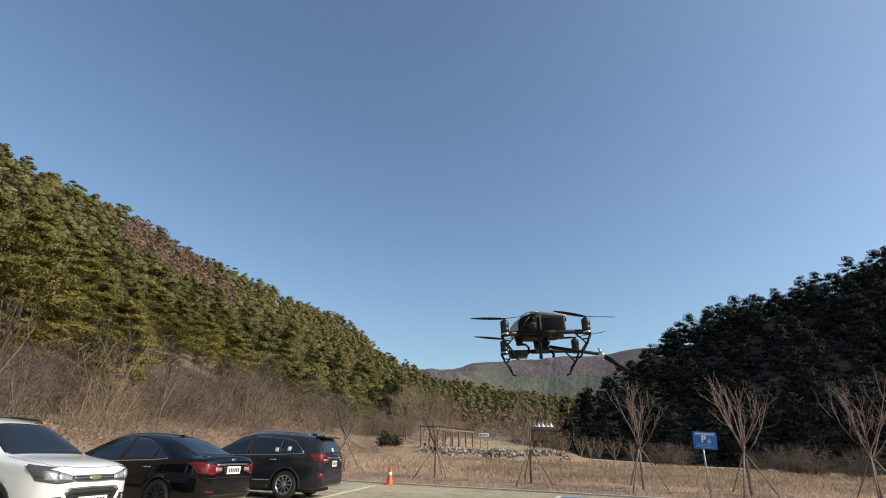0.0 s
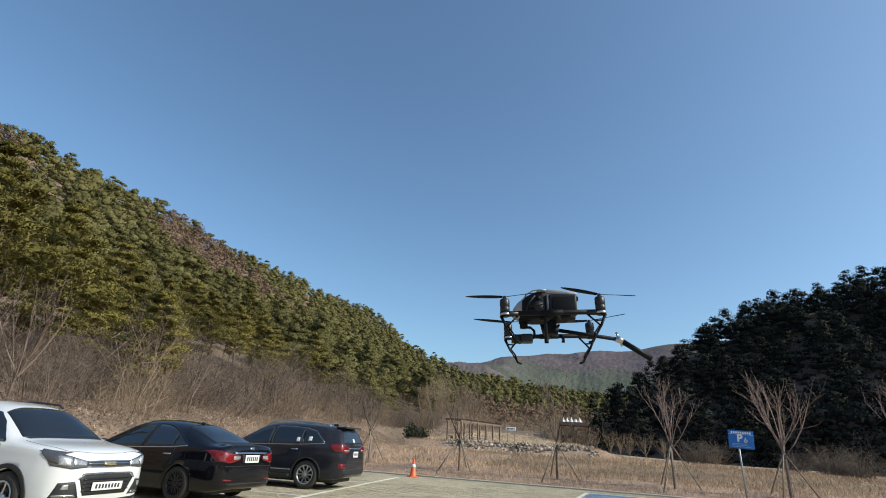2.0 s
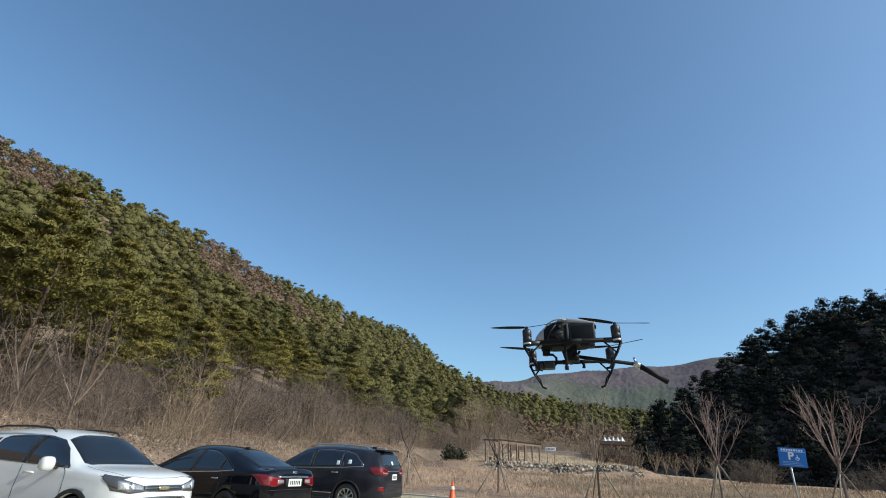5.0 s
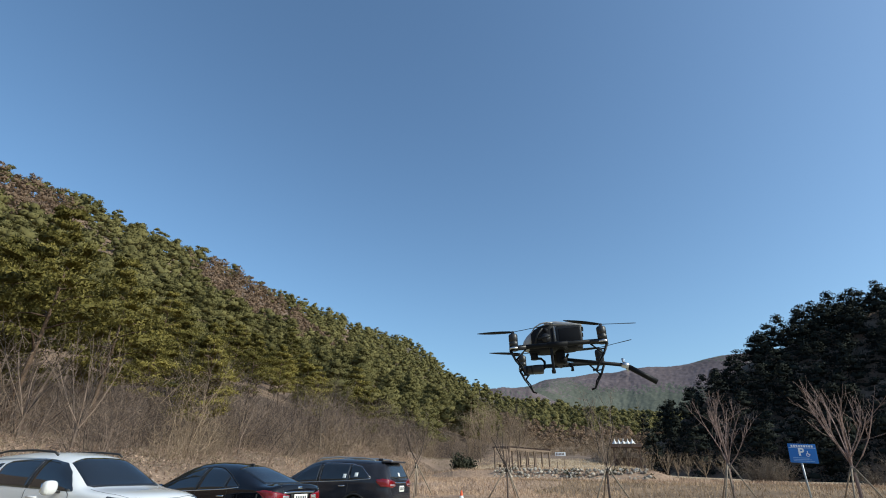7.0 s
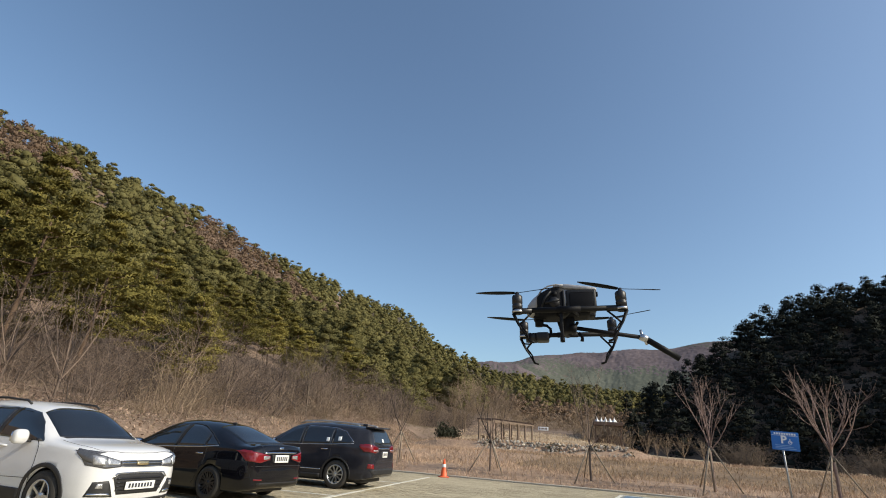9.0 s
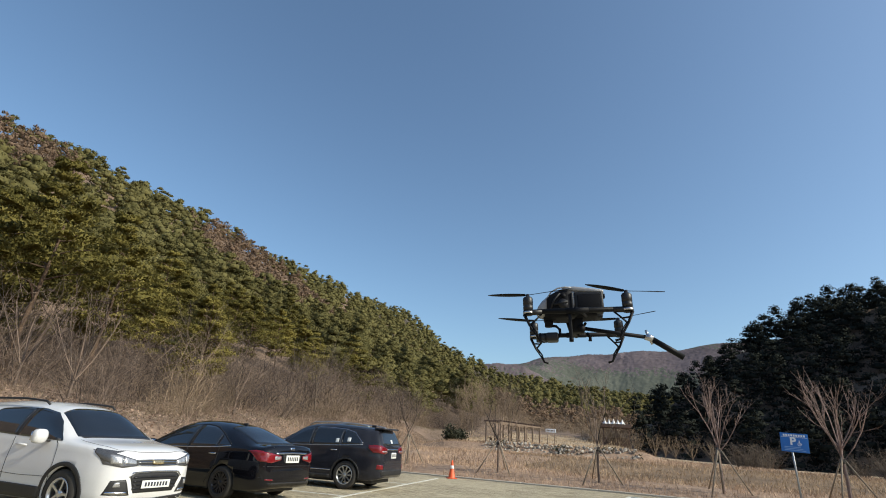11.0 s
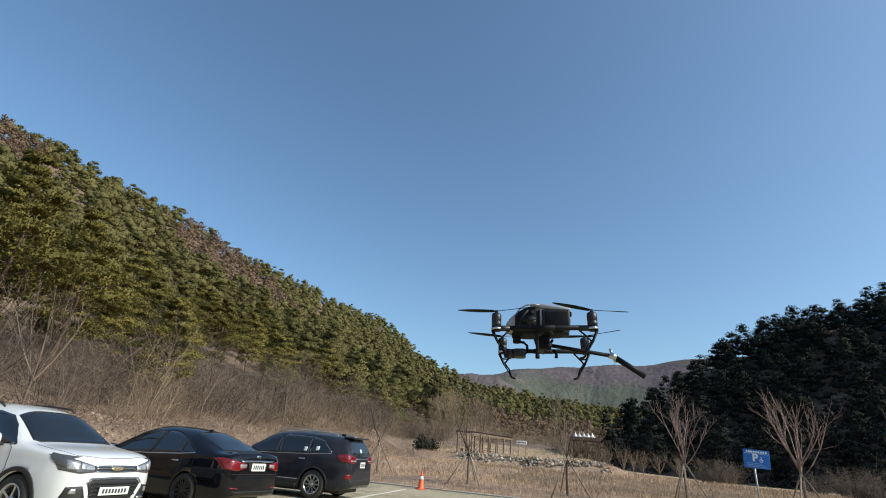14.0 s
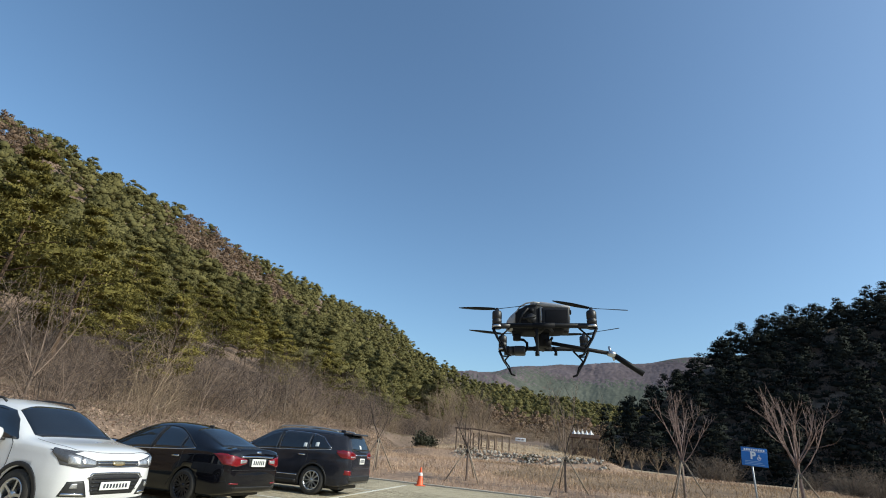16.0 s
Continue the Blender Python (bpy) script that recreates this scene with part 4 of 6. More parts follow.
def black_sedan():
    car = thing("sedan", "glossy black sedan parked beside a white compact suv", "car")
    b = Body(
        top=[(-2.41, 0.72), (-2.405, 0.92), (-2.39, 1.03), (-2.33, 1.095), (-2.15, 1.085), (-1.95, 1.10), (-1.75, 1.16), (-1.35, 1.305), (-1.0, 1.405), (-0.6, 1.455), (-0.15, 1.475), (0.25, 1.46), (0.52, 1.405), (0.92, 1.23), (1.28, 1.045), (1.45, 0.985), (1.8, 0.91), (2.1, 0.83), (2.3, 0.73), (2.39, 0.60), (2.41, 0.50)],
        belt=[(-2.41, 0.66), (-2.3, 0.98), (-1.8, 0.995), (-0.8, 0.955), (0.4, 0.905), (1.2, 0.88), (2.0, 0.76), (2.41, 0.45)],
        under=[(-2.41, 0.38), (-2.3, 0.27), (-1.9, 0.20), (0, 0.17), (2.0, 0.18), (2.41, 0.25)],
        plan=[(-2.41, 0.62), (-2.36, 0.74), (-2.2, 0.83), (-1.9, 0.888), (-1.3, 0.915), (0, 0.905), (1.3, 0.912), (1.9, 0.87), (2.2, 0.76), (2.35, 0.62), (2.41, 0.48)],
        tumble=0.52, boxy=3.0, axles=(1.46, -1.335), arch=0.365)
    b.wheel = 0.33
    finish(car, b, PAINT_BLACK, 0.365)
    for side in (1, -1):
        face = "left" if side > 0 else "right"
        panel(car, b, "front_door_glass", face, [(0.92, 0.94), (-0.10, 0.975)], [(0.92, 0.955), (0.58, 1.16), (0.30, 1.29), (0.05, 1.355), (-0.10, 1.37)], GLASS, n=22, m=10)
        panel(car, b, "rear_door_glass", face, [(-0.19, 0.98), (-0.98, 1.015)], [(-0.19, 1.365), (-0.5, 1.355), (-0.8, 1.29), (-0.98, 1.23)], GLASS, n=20, m=10)
        panel(car, b, "quarter_glass", face, [(-1.03, 1.018), (-1.38, 1.045)], [(-1.03, 1.21), (-1.2, 1.13), (-1.38, 1.055)], GLASS, n=10)
        panel(car, b, "door_pillar", face, [(-0.105, 0.975), (-0.185, 0.98)], [(-0.105, 1.36), (-0.185, 1.365)], TRIM, n=4, off=0.004)
        line_on(car, b, face, [(0.98, 0.925), (-0.1, 0.96), (-1.0, 0.998), (-1.42, 1.035)], 0.018, CHROME, 30)
        line_on(car, b, face, [(-0.19, 0.985), (-0.19, 1.20), (-0.20, 1.36)], 0.02, CHROME)
        line_on(car, b, face, [(0.95, 0.96), (0.60, 1.17), (0.32, 1.30), (0.02, 1.372), (-0.25, 1.39), (-0.6, 1.36), (-1.0, 1.24), (-1.42, 1.06)], 0.012, TRIM, 40)
        line_on(car, b, face, [(1.02, 0.26), (1.03, 0.7), (0.85, 0.90)])
        line_on(car, b, face, [(-0.15, 0.26), (-0.14, 0.96)])
        line_on(car, b, face, [(-0.86, 0.30), (-1.10, 0.68), (-1.12, 0.99)])
        handle_on(car, b, 0.05, 0.84, side, CHROME)
        handle_on(car, b, -0.95, 0.875, side, CHROME)
        mirror_on(car, b, 0.90, 0.93, side, PAINT_BLACK)
        s = side
        lamp = panel(car, b, "tail_light", "rear", [(s * 0.80, 0.80), (s * 0.62, 0.765), (s * 0.34, 0.83)], [(s * 0.84, 0.985), (s * 0.62, 0.955), (s * 0.34, 0.905)], LAMP_RED, n=18, off=0.008)
        part("reversing_lamp", b.patch("rear", [(s * 0.53, 0.825), (s * 0.36, 0.845)], [(s * 0.53, 0.90), (s * 0.36, 0.895)], 8, 4, 0.014), LAMP_CLEAR, lamp)
        panel(car, b, "tail_light_side", face, [(-2.02, 0.955), (-2.2, 0.80), (-2.30, 0.79)], [(-1.92, 0.975), (-2.1, 0.995), (-2.28, 0.985)], LAMP_RED, n=12)
        panel(car, b, "rear_reflector", "rear", [(s * 0.70, 0.44), (s * 0.50, 0.43)], [(s * 0.70, 0.465), (s * 0.50, 0.455)], LAMP_RED, n=6, m=3)
        panel(car, b, "headlight", "front", [(s * 0.76, 0.60), (s * 0.45, 0.54)], [(s * 0.78, 0.72), (s * 0.45, 0.62)], LAMP_CLEAR, n=10)
    panel(car, b, "rear_window", "top", [(-1.90, -0.58), (-1.96, 0), (-1.90, 0.58)], [(-1.02, -0.50), (-1.0, 0), (-1.02, 0.50)], GLASS, n=18, m=12)
    panel(car, b, "windscreen", "top", [(1.20, -0.66), (1.28, 0), (1.20, 0.66)], [(0.53, -0.53), (0.50, 0), (0.53, 0.53)], GLASS, n=18, m=12)
    line_on(car, b, "top", [(-2.38, -0.5), (-2.2, -0.62), (-1.98, -0.62), (-1.99, 0), (-1.98, 0.62), (-2.2, 0.62), (-2.38, 0.5)], 0.009, n=36)
    panel(car, b, "boot_strip", "rear", [(-0.50, 0.935), (0, 0.945), (0.50, 0.935)], [(-0.50, 0.962), (0, 0.972), (0.50, 0.962)], CHROME, n=16, m=3, off=0.012)
    panel(car, b, "badge", "rear", [(-0.06, 1.01), (0.06, 1.01)], [(-0.06, 1.05), (0.06, 1.05)], CHROME, n=6, m=4, off=0.01)
    panel(car, b, "plate_recess", "rear", [(-0.25, 0.775), (0.25, 0.775)], [(-0.29, 0.92), (0.29, 0.92)], TRIM, n=10, off=0.004)
    plate_on(b, "rear", 0, 0.845, 0.42, 0.15, car, 0, 6, 0.02)
    line_on(car, b, "rear", [(-0.82, 0.70), (0, 0.71), (0.82, 0.70)], 0.009)
    panel(car, b, "bumper_lip", "rear", [(-0.6, 0.33), (0.6, 0.33)], [(-0.62, 0.385), (0.62, 0.385)], TRIM, n=14, m=3)
    part("antenna", block((-0.95, -0.02, 1.385), (-0.82, 0.02, 1.455), 0.018), TRIM, car)
    for x in b.axles:
        for s in (1, -1):
            wheel(car, x, s * 0.80, 0.33, 0.232, 10, RIM_DARK, True)
    return car


def grey_suv():
    car = thing("suv", "charcoal grey seven-seat suv parked beside a black sedan", "car")
    b = Body(
        top=[(-2.39, 0.62), (-2.385, 0.85), (-2.37, 1.02), (-2.33, 1.15), (-2.24, 1.36), (-2.15, 1.53), (-2.06, 1.595), (-1.8, 1.61), (-1.2, 1.645), (-0.5, 1.665), (0.0, 1.645), (0.30, 1.585), (0.70, 1.38), (1.08, 1.17), (1.3, 1.13), (1.8, 1.08), (2.1, 1.02), (2.27, 0.90), (2.36, 0.72), (2.39, 0.58)],
        belt=[(-2.39, 0.55), (-2.3, 1.10), (-1.5, 1.125), (-0.5, 1.08), (0.6, 1.04), (1.2, 1.01), (2.0, 0.92), (2.39, 0.52)],
        under=[(-2.39, 0.40), (-2.3, 0.32), (-1.9, 0.25), (0, 0.22), (2.0, 0.23), (2.39, 0.30)],
        plan=[(-2.39, 0.70), (-2.34, 0.80), (-2.2, 0.87), (-1.9, 0.915), (-1.3, 0.942), (0, 0.93), (1.3, 0.942), (1.9, 0.90), (2.2, 0.80), (2.35, 0.66), (2.39, 0.52)],
        tumble=0.38, boxy=3.6, axles=(1.46, -1.32), arch=0.415)
    b.wheel = 0.37
    finish(car, b, PAINT_GREY, 0.415)
    for side in (1, -1):
        face = "left" if side > 0 else "right"
        ring = [(math.cos(a) * 0.415, 0.37 + math.sin(a) * 0.415) for a in np.linspace(-0.2, math.pi + 0.2, 30)]
        ring2 = [(math.cos(a) * 0.455, 0.37 + math.sin(a) * 0.455) for a in np.linspace(-0.25, math.pi + 0.25, 30)]
        for ax in b.axles:
            panel(car, b, "wheel_arch_trim", face, [(x + ax, z) for x, z in ring], [(x + ax, z) for x, z in ring2], TRIM, n=30, m=4, off=0.010)
        panel(car, b, "front_door_glass", face, [(0.78, 1.075), (-0.05, 1.10)], [(0.78, 1.09), (0.48, 1.32), (0.25, 1.46), (0.05, 1.515), (-0.05, 1.525)], GLASS, n=22, m=10)
        panel(car, b, "rear_door_glass", face, [(-0.14, 1.105), (-1.06, 1.135)], [(-0.14, 1.53), (-0.6, 1.53), (-1.0, 1.515), (-1.06, 1.51)], GLASS, n=20, m=10)
        panel(car, b, "quarter_glass", face, [(-1.11, 1.14), (-1.72, 1.19)], [(-1.11, 1.51), (-1.4, 1.46), (-1.72, 1.23)], GLASS, n=14)
        line_on(car, b, face, [(0.84, 1.062), (-0.1, 1.09), (-1.1, 1.125), (-1.78, 1.175)], 0.018, CHROME, 30)
        line_on(car, b, face, [(-0.15, 1.545), (-0.6, 1.545), (-1.1, 1.525), (-1.45, 1.455), (-1.78, 1.20)], 0.014, CHROME, 30)
        part("door_pillar", b.patch(face, [(-0.05, 1.10), (-0.135, 1.105)], [(-0.05, 1.525), (-0.135, 1.53)], 4, 6, 0.004), TRIM, car)
        line_on(car, b, face, [(-0.135, 1.11), (-0.135, 1.3), (-0.14, 1.53)], 0.02, CHROME)
        line_on(car, b, face, [(0.98, 0.34), (1.0, 0.8), (0.88, 1.05)])
        line_on(car, b, face, [(-0.12, 0.34), (-0.10, 1.09)])
        line_on(car, b, face, [(-0.84, 0.40), (-1.08, 0.80), (-1.10, 1.12)])
        line_on(car, b, face, [(0.95, 0.475), (-0.85, 0.475)], 0.022, CHROME, 26)
        panel(car, b, "sill_cladding", face, [(0.98, 0.255), (-0.84, 0.255)], [(0.98, 0.36), (-0.84, 0.36)], TRIM, n=20, m=4, off=0.010)
        handle_on(car, b, 0.02, 0.975, side, CHROME)
        handle_on(car, b, -0.90, 1.0, side, CHROME)
        mirror_on(car, b, 0.74, 1.06, side, PAINT_GREY)
        rail = [(0.15, side * 0.63, 1.60), (0.0, side * 0.635, 1.665), (-0.6, side * 0.64, 1.695), (-1.4, side * 0.635, 1.67), (-1.75, side * 0.62, 1.635), (-1.8, side * 0.62, 1.605)]
        part("roof_rail", bar(rail, 0.018, 8), ALLOY, car)
        s = side
        lamp = panel(car, b, "tail_light", "rear", [(s * 0.86, 0.99), (s * 0.62, 0.96), (s * 0.42, 1.0)], [(s * 0.86, 1.16), (s * 0.62, 1.15), (s * 0.42, 1.10)], LAMP_RED, n=14, off=0.010)
        part("reversing_lamp", b.patch("rear", [(s * 0.72, 1.005), (s * 0.45, 1.01)], [(s * 0.72, 1.04), (s * 0.45, 1.04)], 8, 3, 0.016), LAMP_CLEAR, lamp)
        panel(car, b, "tail_light_side", face, [(-1.98, 1.09), (-2.12, 0.985), (-2.31, 0.985)], [(-1.96, 1.12), (-2.12, 1.175), (-2.30, 1.165)], LAMP_RED, n=12, off=0.010)
        panel(car, b, "rear_fog_lamp", "rear", [(s * 0.84, 0.57), (s * 0.68, 0.56)], [(s * 0.84, 0.69), (s * 0.68, 0.68)], LAMP_RED, n=8, m=5)
        panel(car, b, "headlight", "front", [(s * 0.82, 0.78), (s * 0.5, 0.74)], [(s * 0.84, 0.90), (s * 0.5, 0.84)], LAMP_CLEAR, n=10)
        panel(car, b, "window_sticker", face, [(-1.27, 1.21), (-1.38, 1.213)], [(-1.27, 1.31), (-1.38, 1.313)], STICKER, n=5, m=5, off=0.011)
    panel(car, b, "window_sticker", "left", [(-0.90, 1.18), (-1.0, 1.18)], [(-0.90, 1.28), (-1.0, 1.28)], STICKER, n=5, m=5, off=0.011)
    panel(car, b, "rear_window", "rear", [(-0.62, 1.19), (0, 1.175), (0.62, 1.19)], [(-0.54, 1.50), (0, 1.52), (0.54, 1.50)], GLASS, n=18, m=10)
    panel(car, b, "rear_window_sticker", "rear", [(-0.05, 1.22), (0.05, 1.22)], [(-0.05, 1.31), (0.05, 1.31)], STICKER, n=5, m=5, off=0.011)
    part("rear_spoiler", block((-2.26, -0.56, 1.555), (-1.95, 0.56, 1.60), 0.02), PAINT_GREY, car)
    panel(car, b, "windscreen", "top", [(1.02, -0.70), (1.10, 0), (1.02, 0.70)], [(0.34, -0.58), (0.31, 0), (0.34, 0.58)], GLASS, n=18, m=12)
    panel(car, b, "tailgate_strip", "rear", [(-0.40, 1.06), (0.40, 1.06)], [(-0.40, 1.085), (0.40, 1.085)], CHROME, n=14, m=3, off=0.012)
    line_on(car, b, "rear", [(-0.66, 1.16), (-0.70, 0.85), (-0.60, 0.74), (0, 0.73), (0.60, 0.74), (0.70, 0.85), (0.66, 1.16)], 0.010, n=40)
    plate_on(b, "rear", 0, 0.93, 0.335, 0.155, car, 0, 6, 0.015)
    panel(car, b, "rear_bumper_trim", "rear", [(-0.72, 0.41), (0.72, 0.41)], [(-0.80, 0.54), (0.80, 0.54)], TRIM, n=18, m=5, off=0.008)
    part("rear_wiper", bar([(-2.36, 0.0, 1.17), (-2.35, 0.2, 1.19), (-2.33, 0.42, 1.21)], 0.010, 6), TRIM, car)
    part("antenna", block((-1.75, -0.02, 1.60), (-1.60, 0.02, 1.675), 0.018), PAINT_GREY, car)
    for x in b.axles:
        for s in (1, -1):
            wheel(car, x, s * 0.82, 0.37, 0.245, 10, ALLOY, False)
    return car


def heighten(car, above, k):
    """Draws the roof part of a car up by the share k of its height over a level."""
    for ob in car.children:
        if ob.type == "MESH" and ob.matrix_basis == Matrix():
            for sub in (ob, *ob.children):
                if sub.type == "MESH" and sub.matrix_basis == Matrix():
                    for v in sub.data.vertices:
                        v.co.z += k * max(0.0, v.co.z - above)


suv_w = white_suv()
suv_w.matrix_basis = pose(-7.22, 8.72, 0.02, 0, 0, -14.5)
sedan = black_sedan()
heighten(sedan, 0.92, 0.15)
sedan.matrix_basis = pose(-6.507, 12.355, 0.0, 0, 0, 160.0)
suv_g = grey_suv()
heighten(suv_g, 0.95, 0.10)
suv_g.matrix_basis = pose(-5.06, 16.25, 0.0, 0, 0, 167.0)


# ---- verge, meadow and thicket ----
SIGN_BLUE = mat("blue_sign_face", (0.02, 0.16, 0.52), 0.45, var=0.12, scale=3, fine=30)
SIGN_WHITE = mat("white_sign_print", (0.8, 0.82, 0.85), 0.5, var=0.04, scale=6, fine=40)
STEEL = mat("grey_galvanised_steel", (0.36, 0.37, 0.38), 0.45, 0.6, var=0.2, scale=4, fine=40)
STAKE = mat("weathered_stake_wood", (0.26, 0.21, 0.155), 0.85, var=0.35, scale=4, fine=40, bump=0.5, obj=0.4)
ROPE = mat("dark_tree_tie", (0.05, 0.045, 0.04), 0.9, var=0.3, scale=12, fine=60)
CONE_RED = mat("orange_cone_plastic", (0.78, 0.12, 0.035), 0.5, var=0.15, scale=6, fine=40)
REFLECT = mat("white_reflective_band", (0.8, 0.78, 0.75), 0.4, var=0.08, scale=9, fine=50)
STONE = mat("pale_field_stone", (0.30, 0.262, 0.215), 0.9, var=0.4, scale=3, fine=25, bump=0.8, obj=0.8, tint=(0.58, 0.515, 0.43))
PERGOLA = mat("weathered_pergola_timber", (0.21, 0.155, 0.115), 0.85, var=0.3, scale=2, fine=20, bump=0.4, obj=0.3)
ROOF_BROWN = mat("brown_roofing", (0.13, 0.085, 0.065), 0.8, var=0.25, scale=1, fine=10)
CANVAS = mat("white_tent_canvas", (0.82, 0.82, 0.80), 0.7, var=0.05, scale=1, fine=12)
EVERGREEN = mat("dark_evergreen_leaves", (0.030, 0.036, 0.018), 0.8, var=0.4, scale=1.5, fine=8, island=0.5, tint=(0.06, 0.06, 0.03))
PINK_TWIG = mat("reddish_bare_branches", (0.156, 0.099, 0.086), 0.75, var=0.4, scale=1.2, fine=14, island=0.5, bump=0.3, tint=(0.340, 0.240, 0.208))


def spread_tree(seed, fork, height, width, limbs, girth, twigs=4, wild=0.25):
    """Tubes of a young bare tree: a short trunk that forks into rising limbs, boughs and twigs."""
    r = np.random.default_rng(seed)
    out = [tube_np([(0, 0, -0.1), (0.02, 0.01, fork * 0.5), (0, 0, fork), (0.01, 0, fork * 1.3), (0.05, 0.02, fork * 1.3 + 0.45 * (height - fork))], [girth, girth * 0.9, girth * 0.85, girth * 0.5, girth * 0.2], 7)]

    def grow(p, d, length, rad, level):
        n = 4
        pts, q, e = [p], p.copy(), d / np.linalg.norm(d)
        for _ in range(n - 1):
            e = e + r.normal(size=3) * 0.10 + np.array([0, 0, 0.26 if level == 0 else 0.10])
            e /= np.linalg.norm(e)
            q = q + e * length / (n - 1)
            pts.append(q)
        out.append(tube_np(pts, np.linspace(rad, rad * 0.45, n), 5 if level == 0 else 3))
        if level < 2:
            for _ in range(twigs if level == 0 else 4):
                t = r.uniform(0.3, 1.0)
                k = min(int(t * (n - 1)), n - 2)
                b = pts[k] + (pts[k + 1] - pts[k]) * (t * (n - 1) - k)
                side = r.normal(size=3) * wild * 2
                grow(b, e + side + np.array([0, 0, 0.25]), length * r.uniform(0.38, 0.6), rad * 0.5, level + 1)

    for i in range(limbs):
        a = 2 * np.pi * (i + r.uniform(-0.3, 0.3)) / limbs
        o = width / 2 * r.uniform(0.35, 1.0)
        up = (height - fork) * r.uniform(0.6, 0.8)
        start = np.array([0, 0, fork * r.uniform(0.82, 1.15)])
        d = np.array([o * np.cos(a), o * np.sin(a), up])
        grow(start, d * (1.35, 1.35, 0.75), np.linalg.norm(d), girth * 0.44, 0)
    return join_np(out)


def staked_tree(x, y, seed, fork, height, width, limbs, girth, material, turn, label, stakes=3, spread=1.0):
    z = float(land(x, y))
    t = thing("young_tree", label, "tree", "staked young trees along the kerb", pose(x, y, z, 0, 0, turn))
    part("crown", mesh_np("branches", *spread_tree(seed, fork, height, width, limbs, girth), material, True), None, t)
    top = min(fork * 0.86, 1.5)
    for i in range(stakes):
        a = 2 * math.pi * i / stakes + 0.4
        gx, gy = spread * math.cos(a), spread * math.sin(a)
        part("stake", bar([(gx, gy, -0.12), (gx * 0.03, gy * 0.03, top + 0.12)], 0.028, 7), STAKE, t)
    part("post", bar([(0.05, 0.03, -0.1), (0.055, 0.035, top)], 0.03, 7), STAKE, t)
    part("tie", bar([(0, 0, top - 0.07), (0, 0, top + 0.05)], 0.075, 10), ROPE, t)
    return t


def beyond_kerb(az, k):
    """The point k metres beyond the kerb in the compass direction az."""
    d = np.array([math.sin(radians(az)), math.cos(radians(az))])
    r = (k + float(KERB @ KERB_OUT)) / float(d @ KERB_OUT)
    return d * r


PINKISH = "bare young tree with reddish branches held by wooden stakes"
THIN = "thin bare young tree with fine twigs held by wooden stakes"
for az, k, seed, fork, height, width, limbs, girth, material, turn, label in (
        (-8.4, 2.4, 11, 1.55, 4.0, 2.2, 7, 0.045, DEADWOOD, 10, THIN), (1.2, 2.0, 12, 1.45, 3.5, 2.6, 7, 0.05, DEADWOOD, 40, THIN),
        (11.4, 1.9, 13, 1.5, 4.4, 2.2, 7, 0.045, DEADWOOD, 75, THIN), (22.5, 1.9, 14, 1.7, 4.0, 1.75, 9, 0.055, PINK_TWIG, 200, PINKISH),
        (31.8, 1.7, 15, 1.6, 4.1, 2.3, 10, 0.06, PINK_TWIG, 320, PINKISH), (41.2, 1.7, 16, 1.6, 4.1, 2.3, 10, 0.06, PINK_TWIG, 80, PINKISH)):
    p = beyond_kerb(az, k)
    staked_tree(p[0], p[1], seed, fork, height, width, limbs, girth, material, turn, label)


def bush_tubes(seed, stems, height, spread, arch=0.35, rad=0.018, twigs=4, tangle=0.13):
    """Tubes of a leafless shrub: crooked stems from one foot that fan out and fork into twigs."""
    r = np.random.default_rng(seed)
    out = []
    for i in range(stems):
        a, o = r.uniform(0, 2 * np.pi), spread * math.sqrt(r.uniform(0, 1))
        foot = np.array([0.35 * o * np.cos(a), 0.35 * o * np.sin(a), -0.2])
        tip = np.array([o * np.cos(a), o * np.sin(a), height * r.uniform(0.2, 1.0)]) + r.normal(size=3) * (0.25, 0.25, 0.02) * height
        ts = np.array([0.0, 0.4, 0.72, 1.0])
        pts = foot + (tip - foot) * ts[:, None] + np.outer(np.sin(ts * np.pi), (0, 0, arch * height * r.uniform(0, 0.4)))
        pts[1:] += r.normal(size=(3, 3)) * tangle * height * 0.6
        w = rad * r.uniform(0.4, 1.3)
        out.append(tube_np(pts, w * np.array([1, 0.75, 0.5, 0.2]), 3))
        for _ in range(twigs):
            k = r.integers(1, 4)
            b = pts[k - 1] + (pts[k] - pts[k - 1]) * r.uniform(0.3, 1)
            e = b + r.normal(size=3) * height * tangle * 1.5 + np.array([0, 0, height * r.uniform(0.02, 0.16)])
            out.append(tube_np([b, e], [w * 0.5, w * 0.15], 3))
    return join_np(out)


def bank_ok(lo, hi, s0, s1):
    def ok(x, y):
        s, q = on_hill(x, y)
        az = np.degrees(np.arctan2(x, y))
        return (q > lo) & (q < hi) & (s > s0) & (s < s1) & (az > -64)
    return ok


brush_kinds = [bush_tubes(30 + i, 33, (3.4, 4.4, 2.8, 3.8)[i], 2.7, 0.7, 0.022, 5, 0.15) for i in range(4)]
brush_far = [bush_tubes(130 + i, 18, (3.4, 4.4)[i], 2.6, 0.5, 0.03, 4, 0.15) for i in range(2)]
brush_spots = scatter(-70, 30, -10, 110, 2.5, bank_ok(4.0, 17.0, -10, 105), 31)
pale = wobble(brush_spots[:, 0], brush_spots[:, 1], 3.1) + 0.6 * wobble(brush_spots[:, 1], brush_spots[:, 0], 1.3) + 0.8 * (on_hill(brush_spots[:, 0], brush_spots[:, 1])[1] < 6.5) > 0.75
low_brush = np.degrees(np.arctan2(brush_spots[:, 0], brush_spots[:, 1])) < -31
